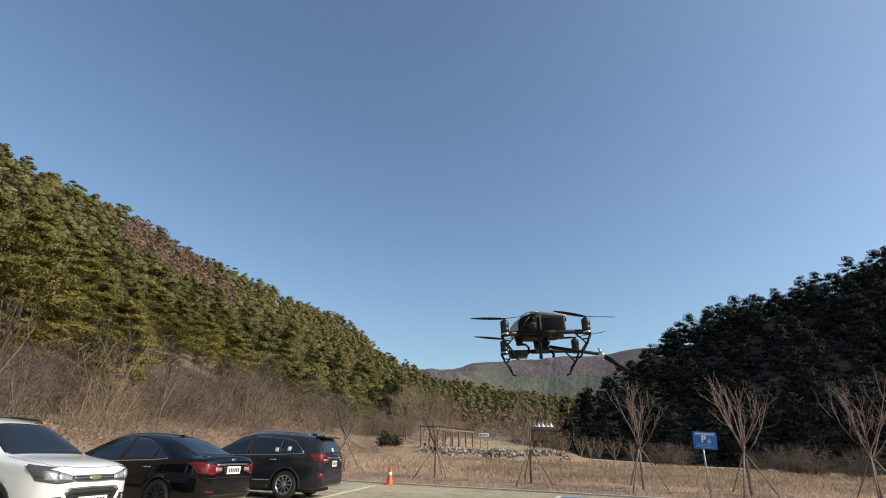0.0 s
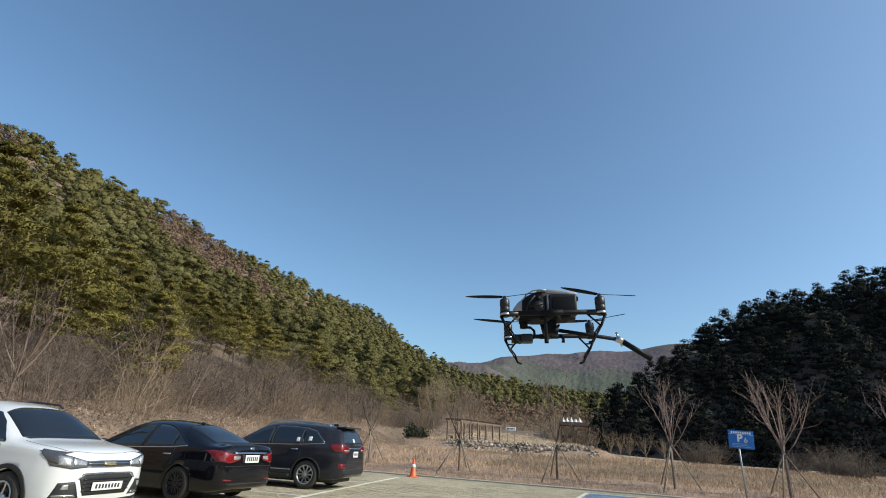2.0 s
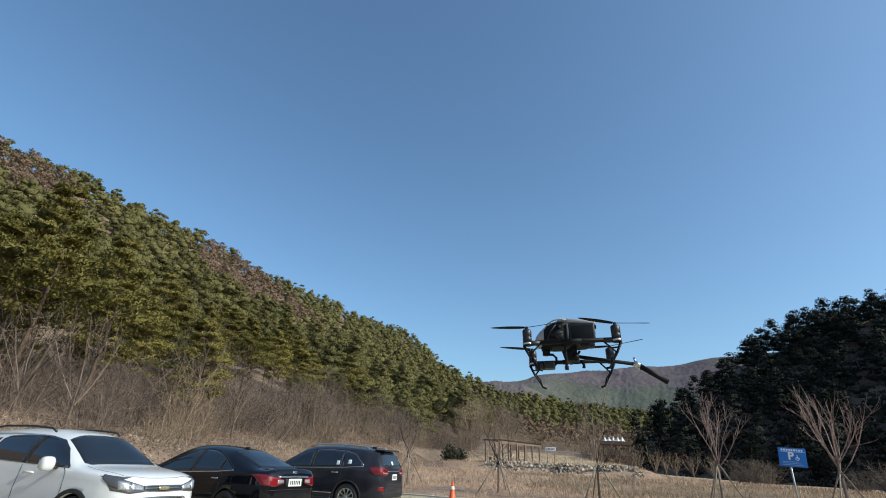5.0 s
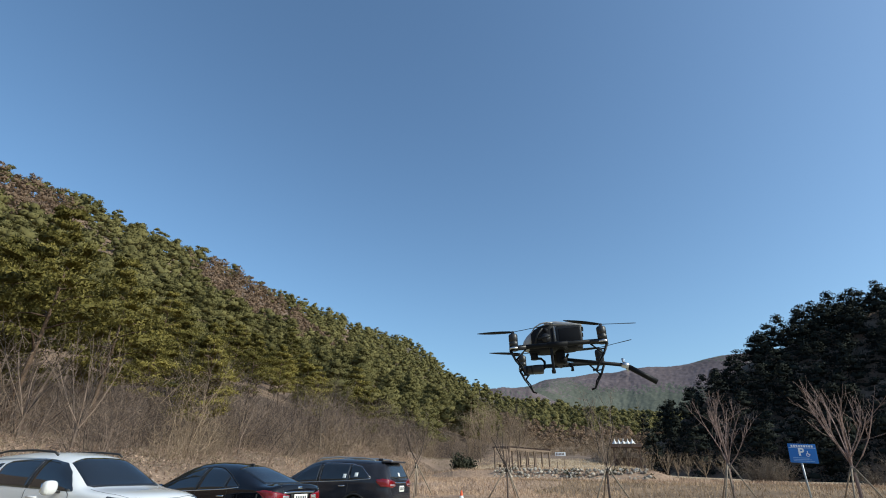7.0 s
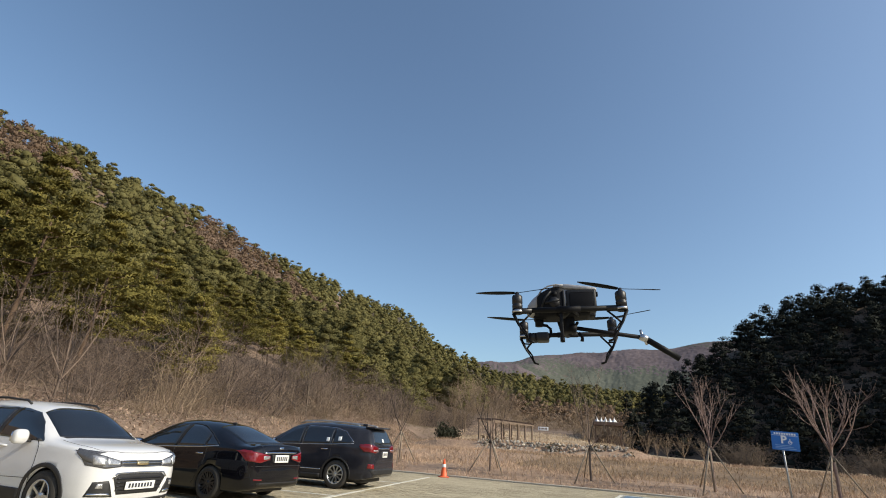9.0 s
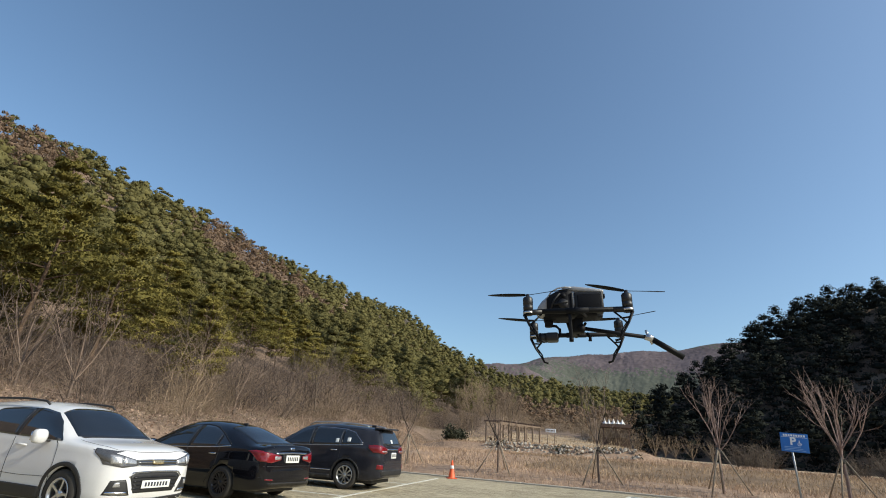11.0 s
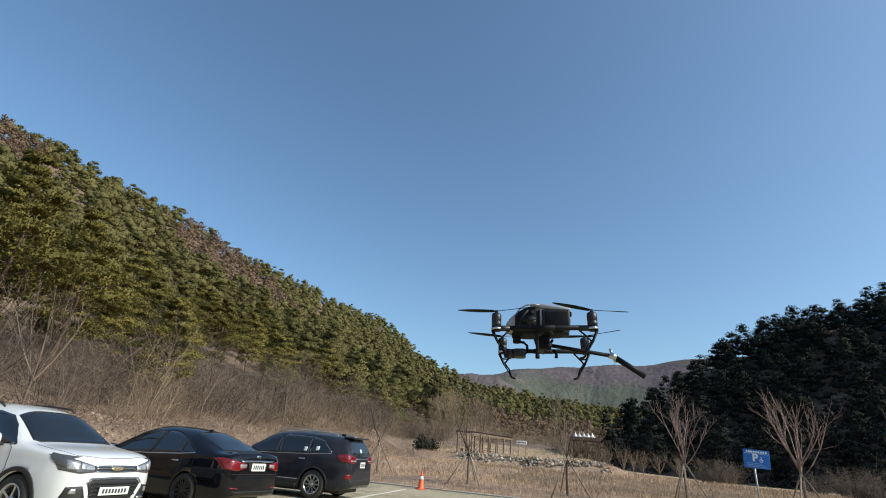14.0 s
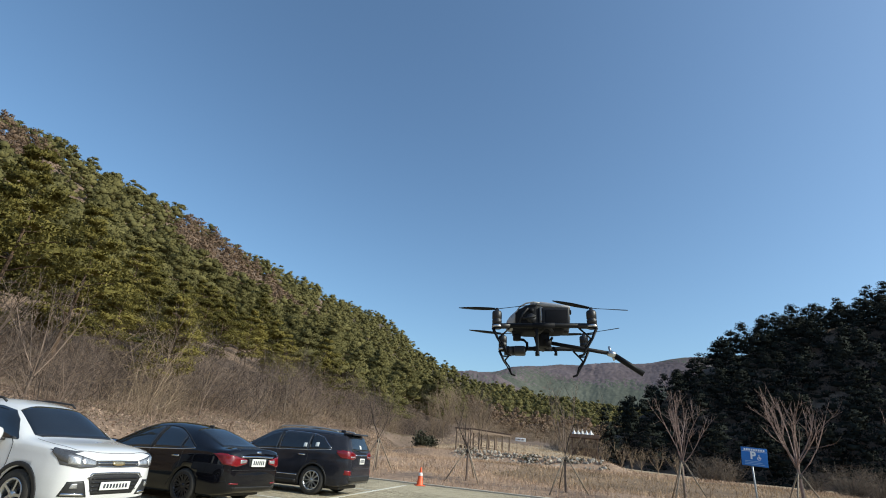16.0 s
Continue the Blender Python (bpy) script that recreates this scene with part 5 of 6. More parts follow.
wood("thicket", brush_spots[~pale & ~low_brush], brush_kinds, DEADWOOD, (0.5, 1.25), 32,
     "tangled grey-brown leafless brushwood at the foot of the slope", "brushwood")
wood("low_thicket", brush_spots[~pale & low_brush], brush_kinds, DEADWOOD, (0.45, 0.95), 43,
     "low tangled leafless brushwood under the nearest pines", "brushwood")
wood("slope_thicket", scatter(-60, -5, -5, 45, 2.7, lambda x, y: bank_ok(8, 24, -8, 40)(x, y) & (np.degrees(np.arctan2(x, y)) < -24), 46), brush_kinds, DEADWOOD, (0.5, 1.0), 47,
     "dark tangled leafless brushwood between the pine trunks", "brushwood")
wood("pale_thicket", brush_spots[pale], brush_kinds, PALEWOOD, (0.4, 1.0), 36,
     "pale tan leafless brushwood among darker scrub", "brushwood")
wood("far_thicket", scatter(-40, 60, 85, 260, 6.5, bank_ok(-2, 12, 100, 230), 37), brush_far, PALEWOOD, (0.8, 1.3), 38,
     "grey-brown leafless brushwood along the far foot of the slope", "brushwood")
wood("valley_scrub", scatter(-2, 34, 64, 150, 3.6, lambda x, y: (np.hypot(x, y) > np.where(np.degrees(np.arctan2(x, y)) > 10, 78, 112)) & (np.hypot(x, y) < 128) & (np.degrees(np.arctan2(x, y)) > -1) & (np.degrees(np.arctan2(x, y)) < 14), 40), brush_far, PALEWOOD, (0.6, 1.15), 41,
     "grey-brown leafless scrub beyond the meadow", "brushwood")
low_kinds = [bush_tubes(36 + i, 24, 1.0, 1.0, 0.5, 0.014, 3) for i in range(3)]
wood("undergrowth", scatter(-60, 20, -5, 90, 1.9, bank_ok(1.0, 9, -8, 60), 33), low_kinds, DRYLEAF, (0.25, 1.2), 34,
     "dry straw-coloured weeds and fallen stalks on the bank", "weeds")

leaf_spots = scatter(-60, 20, -5, 90, 0.16, bank_ok(-2.5, 7.5, -8, 60), 39)
leaf_spots = np.column_stack([leaf_spots, land(leaf_spots[:, 0], leaf_spots[:, 1]) + 0.01])
tagged(new("fallen_leaves", mesh_np("fallen_leaves", *tuft_quads(leaf_spots, 0.10, 0.05, 0.35), DRYLEAF)), "brown fallen leaves and litter on the bank", "leaves", kind="stuff")

weed_spots = scatter(-60, 20, -5, 90, 0.30, lambda x, y: bank_ok(-1.5, 9, -8, 95)(x, y) & (wobble(x, y, 1.3) + wobble(y, x, 0.6) > -0.5), 44)
weed_spots = np.repeat(np.column_stack([weed_spots, land(weed_spots[:, 0], weed_spots[:, 1])]), 3, 0)
weed_spots[:, :2] += np.random.default_rng(45).normal(size=(len(weed_spots), 2)) * 0.07
tagged(new("dry_weeds", mesh_np("dry_weeds", *tuft_quads(weed_spots, 0.20, 0.022, 1.0), WEEDS)), "dry tan grass and weeds on the bank above the lot", "grass", kind="stuff")

# taller leafless trees that stand out of the thicket
tall = [mesh_np("branches", *spread_tree(70 + i, (1.2, 1.8, 0.9)[i], (6.0, 7.0, 5.0)[i], (3.0, 3.4, 3.6)[i], 6, 0.07, 5), (DEADWOOD, TWIG, DEADWOOD)[i], True) for i in range(3)]
for i, (x, y) in enumerate(scatter(-50, 20, 0, 90, 5.2, bank_ok(4.5, 13.5, -6, 80), 35)):
    t = thing("bare_tree", "leafless grey-brown tree standing in the brushwood", "tree", "leafless trees on the bank",
              pose(x, y, float(land(x, y)), 0, 0, 77 * i) @ Matrix.Scale(0.5 + 0.07 * (i * 5 % 6), 4))
    part("crown", tall[i % 3], None, t)


valley_trees = scatter(-16, 8, 84, 135, 6.0, lambda x, y: (np.hypot(x, y) > 88) & (np.hypot(x, y) < 132) & (np.degrees(np.arctan2(x, y)) > -9) & (np.degrees(np.arctan2(x, y)) < 3) & (on_hill(x, y)[1] < 7), 42)
valley_tree = mesh_np("branches", *spread_tree(75, 1.4, 6.6, 3.0, 8, 0.07, 6), PALEWOOD, True)
for i, (x, y) in enumerate(valley_trees):
    t = thing("bare_tree", "slender leafless pale grey-brown tree at the meadow's far end", "tree", "leafless trees up the valley",
              pose(x, y, float(land(x, y)) - 0.1, 0, 0, 61 * i) @ Matrix.Scale(0.85 + 0.11 * (i * 5 % 6), 4))
    part("crown", valley_tree, None, t)


# ---- sign, cone, stones, pergola ----
def parking_sign():
    p = beyond_kerb(28.35, 0.55)
    z = float(land(p[0], p[1]))
    t = thing("parking_sign", "blue disabled-parking sign on a grey steel post", "sign", m=pose(p[0], p[1], z, 0, 0, -24))
    part("post", bar([(0.02, 0.03, -0.3), (0, 0.03, 2.3)], 0.032, 12), STEEL, t)
    lean = pose(0, 0, 0, 0, 3.0, 0)
    w, lo, hi = 0.40, 1.72, 2.33
    board = part("board", block((-w, -0.012, lo), (w, 0.012, hi), 0.006, lean), SIGN_BLUE, t, "bright blue sign face")
    part("border", block((-w + 0.02, -0.0165, hi - 0.135), (w - 0.02, -0.0125, hi - 0.125), 0, lean), SIGN_WHITE, board, smooth=False)
    # unreadable heading and small print as bars
    bm = bmesh.new()
    for i in range(9):
        x = -0.31 + i * 0.072
        bm = merge(bm, block((x, -0.0165, hi - 0.105), (x + 0.052, -0.0125, hi - 0.04), 0, lean))
    part("heading", bm, SIGN_WHITE, board, smooth=False)
    bm = bmesh.new()
    for r in range(3):
        bm = merge(bm, block((-0.30, -0.0165, lo + 0.05 + r * 0.05), (0.30 - 0.07 * r, -0.0125, lo + 0.068 + r * 0.05), 0, lean))
    part("small_print", bm, mat("faint_sign_print", (0.25, 0.42, 0.68), 0.5, var=0.1, scale=6, fine=40), board, smooth=False)
    cu = bpy.data.curves.new("letter", "FONT")
    cu.body, cu.size, cu.extrude, cu.offset = "P", 0.34, 0.002, 0.012
    tmp = new("letter", cu)
    me = bpy.data.meshes.new_from_object(tmp.evaluated_get(bpy.context.evaluated_depsgraph_get()))
    bpy.data.objects.remove(tmp)
    me.materials.clear()
    me.materials.append(SIGN_WHITE)
    part("letter", me, None, board, m=lean @ pose(-0.13, -0.0155, lo + 0.235, 90))
    # wheelchair mark as a plain shape
    bm = merge(lathe([(0.04, 0.002), (0.058, 0.002), (0.058, -0.002), (0.04, -0.002), (0.04, 0.002)], 20), block((-0.012, -0.002, 0.03), (0.012, 0.002, 0.12)), block((-0.012, -0.002, 0.0), (0.07, 0.002, 0.02)))
    part("wheelchair_mark", bm, SIGN_WHITE, board, m=lean @ pose(0.14, -0.0155, lo + 0.265), smooth=False)
    return t


parking_sign()


def traffic_cone(x, y):
    t = thing("traffic_cone", "orange traffic cone with a white band standing by the kerb", "cone", m=pose(x, y, 0.0, 0, 0, 20))
    part("base", block((-0.19, -0.19, 0.0), (0.19, 0.19, 0.035), 0.012), CONE_RED, t)
    part("cone", lathe([(0.15, 0.03), (0.135, 0.05), (0.035, 0.68), (0.03, 0.70), (0.0, 0.70)], 28), CONE_RED, t).matrix_basis = pose(0, 0, 0, 90)
    part("band", lathe([(0.088, 0.38), (0.092, 0.385), (0.070, 0.50), (0.066, 0.50)], 28), REFLECT, t, "white reflective band").matrix_basis = pose(0, 0, 0, 90)
    return t


traffic_cone(-1.43, 22.7)


def stone_mesh(seed):
    r = np.random.default_rng(seed)
    bm = bmesh.new()
    bmesh.ops.create_icosphere(bm, subdivisions=1, radius=1)
    k = r.uniform(0.6, 1.3, 3)
    for v in bm.verts:
        v.co = Vector([v.co[i] * k[i] for i in range(3)]) * r.uniform(0.8, 1.1)
    me = bpy.data.meshes.new("stone")
    bm.to_mesh(me)
    bm.free()
    me.materials.append(STONE)
    return me


stones = [stone_mesh(90 + i) for i in range(6)]
bank = tagged(new("stone_bank"), "low bank faced with pale field stones before the pergola", "stone bank")
r_st = np.random.default_rng(91)
for row in range(4):
    for i in range(39):
        x = -0.2 + i * 0.335 + 0.2 * (row % 2) + r_st.uniform(-0.12, 0.12)
        y = KERB[1] + (26.8 + row * 0.36) / KERB_OUT[1] - (x - KERB[0]) * KERB_OUT[0] / KERB_OUT[1] + r_st.uniform(-0.12, 0.12)
        ob = part("stone", stones[(i * 5 + row) % 6], None, bank)
        ob.matrix_basis = pose(x, y, float(land(x, y)) + 0.1, *r_st.uniform(0, 360, 3)) @ Matrix.Scale(r_st.uniform(0.11, 0.22), 4)


tufts = scatter(-1, 14, 40, 56, 0.34, lambda x, y: (np.abs((x - KERB[0]) * KERB_OUT[0] + (y - KERB[1]) * KERB_OUT[1] - 27.6) < 0.75) & (wobble(x, y, 0.5) > 0.35) & (x < 13), 93)
spot = np.column_stack([tufts, land(tufts[:, 0], tufts[:, 1]) + 0.08])
spot = np.repeat(spot, 14, 0) + np.random.default_rng(94).normal(size=(len(spot) * 14, 3)) * (0.10, 0.10, 0.07)
tagged(new("ground_cover", mesh_np("ground_cover", *tuft_quads(spot, 0.16, 0.07, 0.9), EVERGREEN)), "dark low plants growing between the pale stones", "plants", kind="stuff")


def pergola(x, y, turn, length=9.6, depth=2.2, height=2.15):
    t = thing("pergola", "weathered timber pergola with a brown slatted roof", "pergola", m=pose(x, y, float(land(x, y)), 0, 0, turn))
    for i in range(6):
        for j in (0, 1):
            cx, cy = -length / 2 + 0.2 + i * (length - 0.4) / 5, (j - 0.5) * (depth - 0.4)
            part("post", block((cx - 0.075, cy - 0.075, -0.3), (cx + 0.075, cy + 0.075, height - 0.3), 0.01), PERGOLA, t, smooth=False)
    for j in (-1, 1):
        part("beam", block((-length / 2, j * (depth - 0.4) / 2 - 0.06, height - 0.3), (length / 2, j * (depth - 0.4) / 2 + 0.06, height - 0.12), 0.01), PERGOLA, t, smooth=False)
    for i in range(25):
        cx = -length / 2 + 0.1 + i * (length - 0.2) / 24
        part("slat", block((cx - 0.03, -depth / 2, height - 0.12), (cx + 0.03, depth / 2, height + 0.03), 0.006), ROOF_BROWN, t, smooth=False)
    part("bench_seat", block((-length / 2 + 0.5, 0.45, 0.36), (length / 2 - 0.5, 0.85, 0.42), 0.02), PERGOLA, t, smooth=False)
    for i in range(5):
        cx = -length / 2 + 0.8 + i * (length - 1.6) / 4
        part("bench_leg", block((cx - 0.05, 0.5, -0.2), (cx + 0.05, 0.8, 0.36), 0.01), PERGOLA, t, smooth=False)
    return t


pergola(3.1, 61.4, 58)


def notice_board(x, y):
    t = thing("notice_board", "small pale notice board on two thin posts", "sign", m=pose(x, y, float(land(x, y)), 0, 0, -8))
    for s in (-1, 1):
        part("post", bar([(s * 0.38, 0, -0.2), (s * 0.38, 0, 1.6)], 0.035, 8), PERGOLA, t)
    board = part("board", block((-0.55, -0.03, 1.25), (0.55, 0.03, 1.62), 0.01), SIGN_WHITE, t)
    bm = bmesh.new()
    for i in range(6):
        bm = merge(bm, block((-0.44 + i * 0.15, -0.036, 1.36), (-0.34 + i * 0.15, -0.031, 1.52)))
    part("lettering", bm, ROOF_BROWN, board, "brown unreadable lettering", smooth=False)


notice_board(6.9, 58.5)


def evergreen_shrub(x, y, h, w, seed):
    r = np.random.default_rng(seed)
    t = thing("evergreen_shrub", "dark evergreen shrub with dense foliage in the dry meadow", "shrub", m=pose(x, y, float(land(x, y)) - 0.1))
    p = r.normal(size=(900, 3)) * (w * 0.26, w * 0.26, h * 0.24) + (0, 0, h * 0.42)
    p[:, 2] = np.clip(p[:, 2], 0.05, h)
    part("foliage", mesh_np("foliage", *tuft_quads(p, 0.22, 0.13, 0.9, r), EVERGREEN), None, t)
    part("stem", bar([(0, 0, -0.1), (0, 0, h * 0.6)], 0.05, 6), BARK, t)


evergreen_shrub(-4.1, 59.0, 1.8, 1.35, 1)
evergreen_shrub(-3.1, 60.0, 1.3, 1.4, 2)

# leafless shrubs before the dark wood
round_kinds = [mesh_np("branches", *bush_tubes(45, 130, 2.3, 1.9, 0.9, 0.02, 5, 0.09), TWIG, True)] + [
    mesh_np("branches", *spread_tree(46 + i, 0.5, (2.7, 2.4, 2.9)[i], 2.0, 7, 0.05, 5, 0.3), PALEWOOD, True) for i in range(3)]
VASE, ROUND = "leafless vase-shaped young tree before the dark wood", "rounded leafless grey-brown shrub at the meadow's edge"
for i, (az, r, k, scale) in enumerate(((14.6, 62, 2, 0.9), (15.3, 60, 1, 1.0), (16.9, 59, 3, 0.95), (17.8, 60, 1, 0.85), (18.7, 58, 2, 0.9), (20.2, 58, 3, 0.85), (21.9, 57, 1, 0.8),
                                       (24.6, 55, 0, 0.95), (26.0, 56, 0, 0.95), (32.7, 52, 0, 0.7), (35.2, 50, 0, 1.0), (36.9, 49, 0, 0.9), (40.2, 48, 0, 0.9))):
    x, y = r * math.sin(radians(az)), r * math.cos(radians(az))
    t = thing("bare_shrub", VASE if k else ROUND, "shrub", "leafless shrubs before the wood",
              pose(x, y, float(land(x, y)) - 0.1, 0, 0, 50 * i) @ Matrix.Scale(scale, 4))
    part("crown", round_kinds[k], None, t)


def tent_pavilion(az, r):
    x, y = r * math.sin(radians(az)), r * math.cos(radians(az))
    z = float(land(x, y))
    t = thing("tent_pavilion", "far brown pavilion with a row of white peaked canopies", "pavilion", m=pose(x, y, z, 0, 0, -az) @ Matrix.Scale(0.55, 4))
    for px, py in ((-2.4, 0.3), (0.8, 0.3), (4.0, 0.3), (-2.4, 4.7), (0.8, 4.7), (4.0, 4.7)):
        part("post", block((px - 0.12, py - 0.12, -0.5), (px + 0.12, py + 0.12, 4.6), 0.02), ROOF_BROWN, t, smooth=False)
    part("back_wall", block((-2.6, 4.9, -0.5), (4.2, 5.1, 2.2), 0.03), ROOF_BROWN, t, smooth=False)
    part("roof", block((-3.0, -0.6, 4.6), (4.6, 5.6, 5.5), 0.1), ROOF_BROWN, t, smooth=False)
    for i in range(5):
        bm = lathe([(0.85, 0.0), (0.45, 0.45), (0.16, 0.9), (0.0, 1.5)], 4)
        part("canopy", bm, CANVAS, t, "white peaked canopy", smooth=False).matrix_basis = pose(-1.9 + i * 1.1, 1.2, 5.5, 90, 0, 0) @ Matrix.Diagonal((1, 0.95 - 0.12 * (i % 2), 1, 1))
    return t


tent_pavilion(13.0, 80)


# ---- dry grass ----
def blades(spots, length, width, seed, lean=0.5):
    r = np.random.default_rng(seed)
    base = np.stack([spots[:, 0], spots[:, 1], land(spots[:, 0], spots[:, 1]) - 0.02], -1)
    return tuft_quads(base, length, width, 1.0 / lean, r)


def meadow_ok(lo, hi, a0, a1, gap=0.0):
    def ok(x, y):
        k = (x - KERB[0]) * KERB_OUT[0] + (y - KERB[1]) * KERB_OUT[1]
        az = np.degrees(np.arctan2(x, y))
        s, q = on_hill(x, y)
        return (k > lo) & (k < hi) & (az > a0) & (az < a1) & (q < 3) & (wobble(x, y, 1.9) + wobble(y, x, 0.8) > gap - 1.2)
    return ok


verge = scatter(-20, 34, 4, 40, 0.125, meadow_ok(0.25, 5.0, -22, 46, 0.2), 61)
far_meadow = scatter(-30, 60, 15, 75, 0.21, meadow_ok(5.0, 34, -18, 46, 0.0), 62)
off = (far_meadow - KERB) @ KERB_OUT
field = scatter(-6, 30, 45, 110, 0.42, meadow_ok(34, 80, -4, 15, 0.0), 66)
gv = join_np([blades(verge, 0.20, 0.018, 63), blades(far_meadow[(off > 20) | (far_meadow[:, 0] <= 2)], 0.24, 0.034, 64)])
tagged(new("dry_grass", mesh_np("dry_grass", *gv, STRAW)), "dry straw-coloured winter grass over the verge and meadow", "grass", kind="stuff")
tagged(new("field_grass", mesh_np("field_grass", *blades(field, 0.26, 0.06, 67), PALEFIELD)), "pale straw grass on the field behind the pergola", "grass", kind="stuff")
tagged(new("bank_grass", mesh_np("bank_grass", *blades(far_meadow[(off <= 21) & (far_meadow[:, 0] > 2)], 0.20, 0.030, 65), BANKGRASS)), "brown winter grass on the low bank behind the verge", "grass", kind="stuff")


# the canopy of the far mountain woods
# distance haze is put into both wood colours as a bluish cast
WOODS_HAZED = mat("hazed_mixed_woods", (0.150, 0.122, 0.128), 0.95, var=0.32, scale=0.02, fine=0.16, spec=0.05, tint=(0.222, 0.180, 0.190), trans=0.2)

WOODS_GREEN_HAZED = mat("hazed_pine_woods", (0.095, 0.103, 0.085), 0.95, var=0.3, scale=0.02, fine=0.25, spec=0.05, tint=(0.145, 0.152, 0.123))


def mountain_canopy():
    az = np.radians(np.linspace(-5, 33, 260))
    rad = np.linspace(500, 1000, 150)
    a, r = np.meshgrid(az, rad)
    g = np.random.default_rng(98)
    a = a + g.uniform(-0.4, 0.4, a.shape) * (az[1] - az[0])
    x, y = r * np.sin(a), r * np.cos(a)
    z = land(x, y) + g.uniform(0.3, 1.8, a.shape) + 0.4 * wobble(x, y, 13)
    z[0] -= 8
    z[:, 0] -= 8
    z[:, -1] -= 8
    z[-1] -= 8
    na = len(az)
    i, j = np.meshgrid(np.arange(len(rad) - 1), np.arange(na - 1), indexing="ij")
    f = np.stack([i * na + j, (i + 1) * na + j, (i + 1) * na + j + 1, i * na + j + 1], -1).reshape(-1, 4)
    me = mesh_np("mountain_forest", np.stack([x, y, z], -1).reshape(-1, 3), f, WOODS_HAZED, True)
    me.materials.append(WOODS_GREEN_HAZED)
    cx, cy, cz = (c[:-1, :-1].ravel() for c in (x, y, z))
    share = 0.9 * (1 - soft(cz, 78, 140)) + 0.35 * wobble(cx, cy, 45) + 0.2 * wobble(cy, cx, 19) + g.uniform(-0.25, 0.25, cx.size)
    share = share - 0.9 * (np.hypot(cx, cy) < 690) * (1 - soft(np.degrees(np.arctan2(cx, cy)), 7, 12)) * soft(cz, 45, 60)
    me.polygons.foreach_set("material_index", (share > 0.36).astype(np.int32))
    return tagged(new("mountain_forest", me), "far brown and green woods covering the mountains", "forest", kind="stuff")


mountain_canopy()


# ---- the drone in the air ----
SHELL = mat("grey_magnesium_shell", (0.36, 0.36, 0.37), 0.42, 0.1, var=0.15, scale=14, fine=120)
DARKPLASTIC = mat("dark_grey_plastic", (0.010, 0.0105, 0.013), 0.6, var=0.25, scale=20, fine=150, spec=0.12)
CARBON = mat("black_carbon_tube", (0.008, 0.0085, 0.010), 0.5, var=0.3, scale=30, fine=200, spec=0.15)
MOTOR = mat("black_motor_metal", (0.012, 0.012, 0.015), 0.45, 0.0, var=0.3, scale=30, fine=200)
SILVER = mat("bright_clamp_metal", (0.55, 0.56, 0.58), 0.25, 0.9, var=0.15, scale=20, fine=150)
BATTERY = mat("charcoal_battery_case", (0.018, 0.019, 0.022), 0.5, var=0.2, scale=16, fine=140, spec=0.25)


def loft(stations, n=3.0, steps=28):
    """A closed hull from (x, half width, z low, z high) stations with rounded sections."""
    bm = bmesh.new()
    rows = []
    for x, w, lo, hi in stations:
        row = []
        for i in range(steps):
            a = 2 * math.pi * i / steps
            c, s = math.cos(a), math.sin(a)
            y = math.copysign(abs(c) ** (2 / n), c) * w
            z = (lo + hi) / 2 + math.copysign(abs(s) ** (2 / n), s) * (hi - lo) / 2
            row.append(bm.verts.new((x, y, z)))
        rows.append(row)
    for a, b in zip(rows, rows[1:]):
        for i in range(steps):
            j = (i + 1) % steps
            bm.faces.new((a[i], a[j], b[j], b[i]))
    bm.faces.new(rows[0])
    bm.faces.new(rows[-1][::-1])
    return bm


def blade(length, chord):
    """One propeller blade along +x, thin and twisted."""
    bm = bmesh.new()
    rows = []
    for t in np.linspace(0.05, 1, 12):
        c = chord * (0.45 + 1.1 * t - 1.15 * t ** 3) * (1 if t < 0.97 else 0.6)
        tw = radians(24 * (1 - t) + 5)
        row = []
        for s, h in ((-0.5, 0), (-0.15, 0.0022), (0.25, 0.0016), (0.5, 0), (0.25, -0.0008), (-0.15, -0.0010)):
            row.append(bm.verts.new((t * length, s * c * math.cos(tw), s * c * math.sin(tw) + h)))
        rows.append(row)
    for a, b in zip(rows, rows[1:]):
        for i in range(6):
            bm.faces.new((a[i], a[(i + 1) % 6], b[(i + 1) % 6], b[i]))
    bm.faces.new(rows[0])
    bm.faces.new(rows[-1][::-1])
    return bm


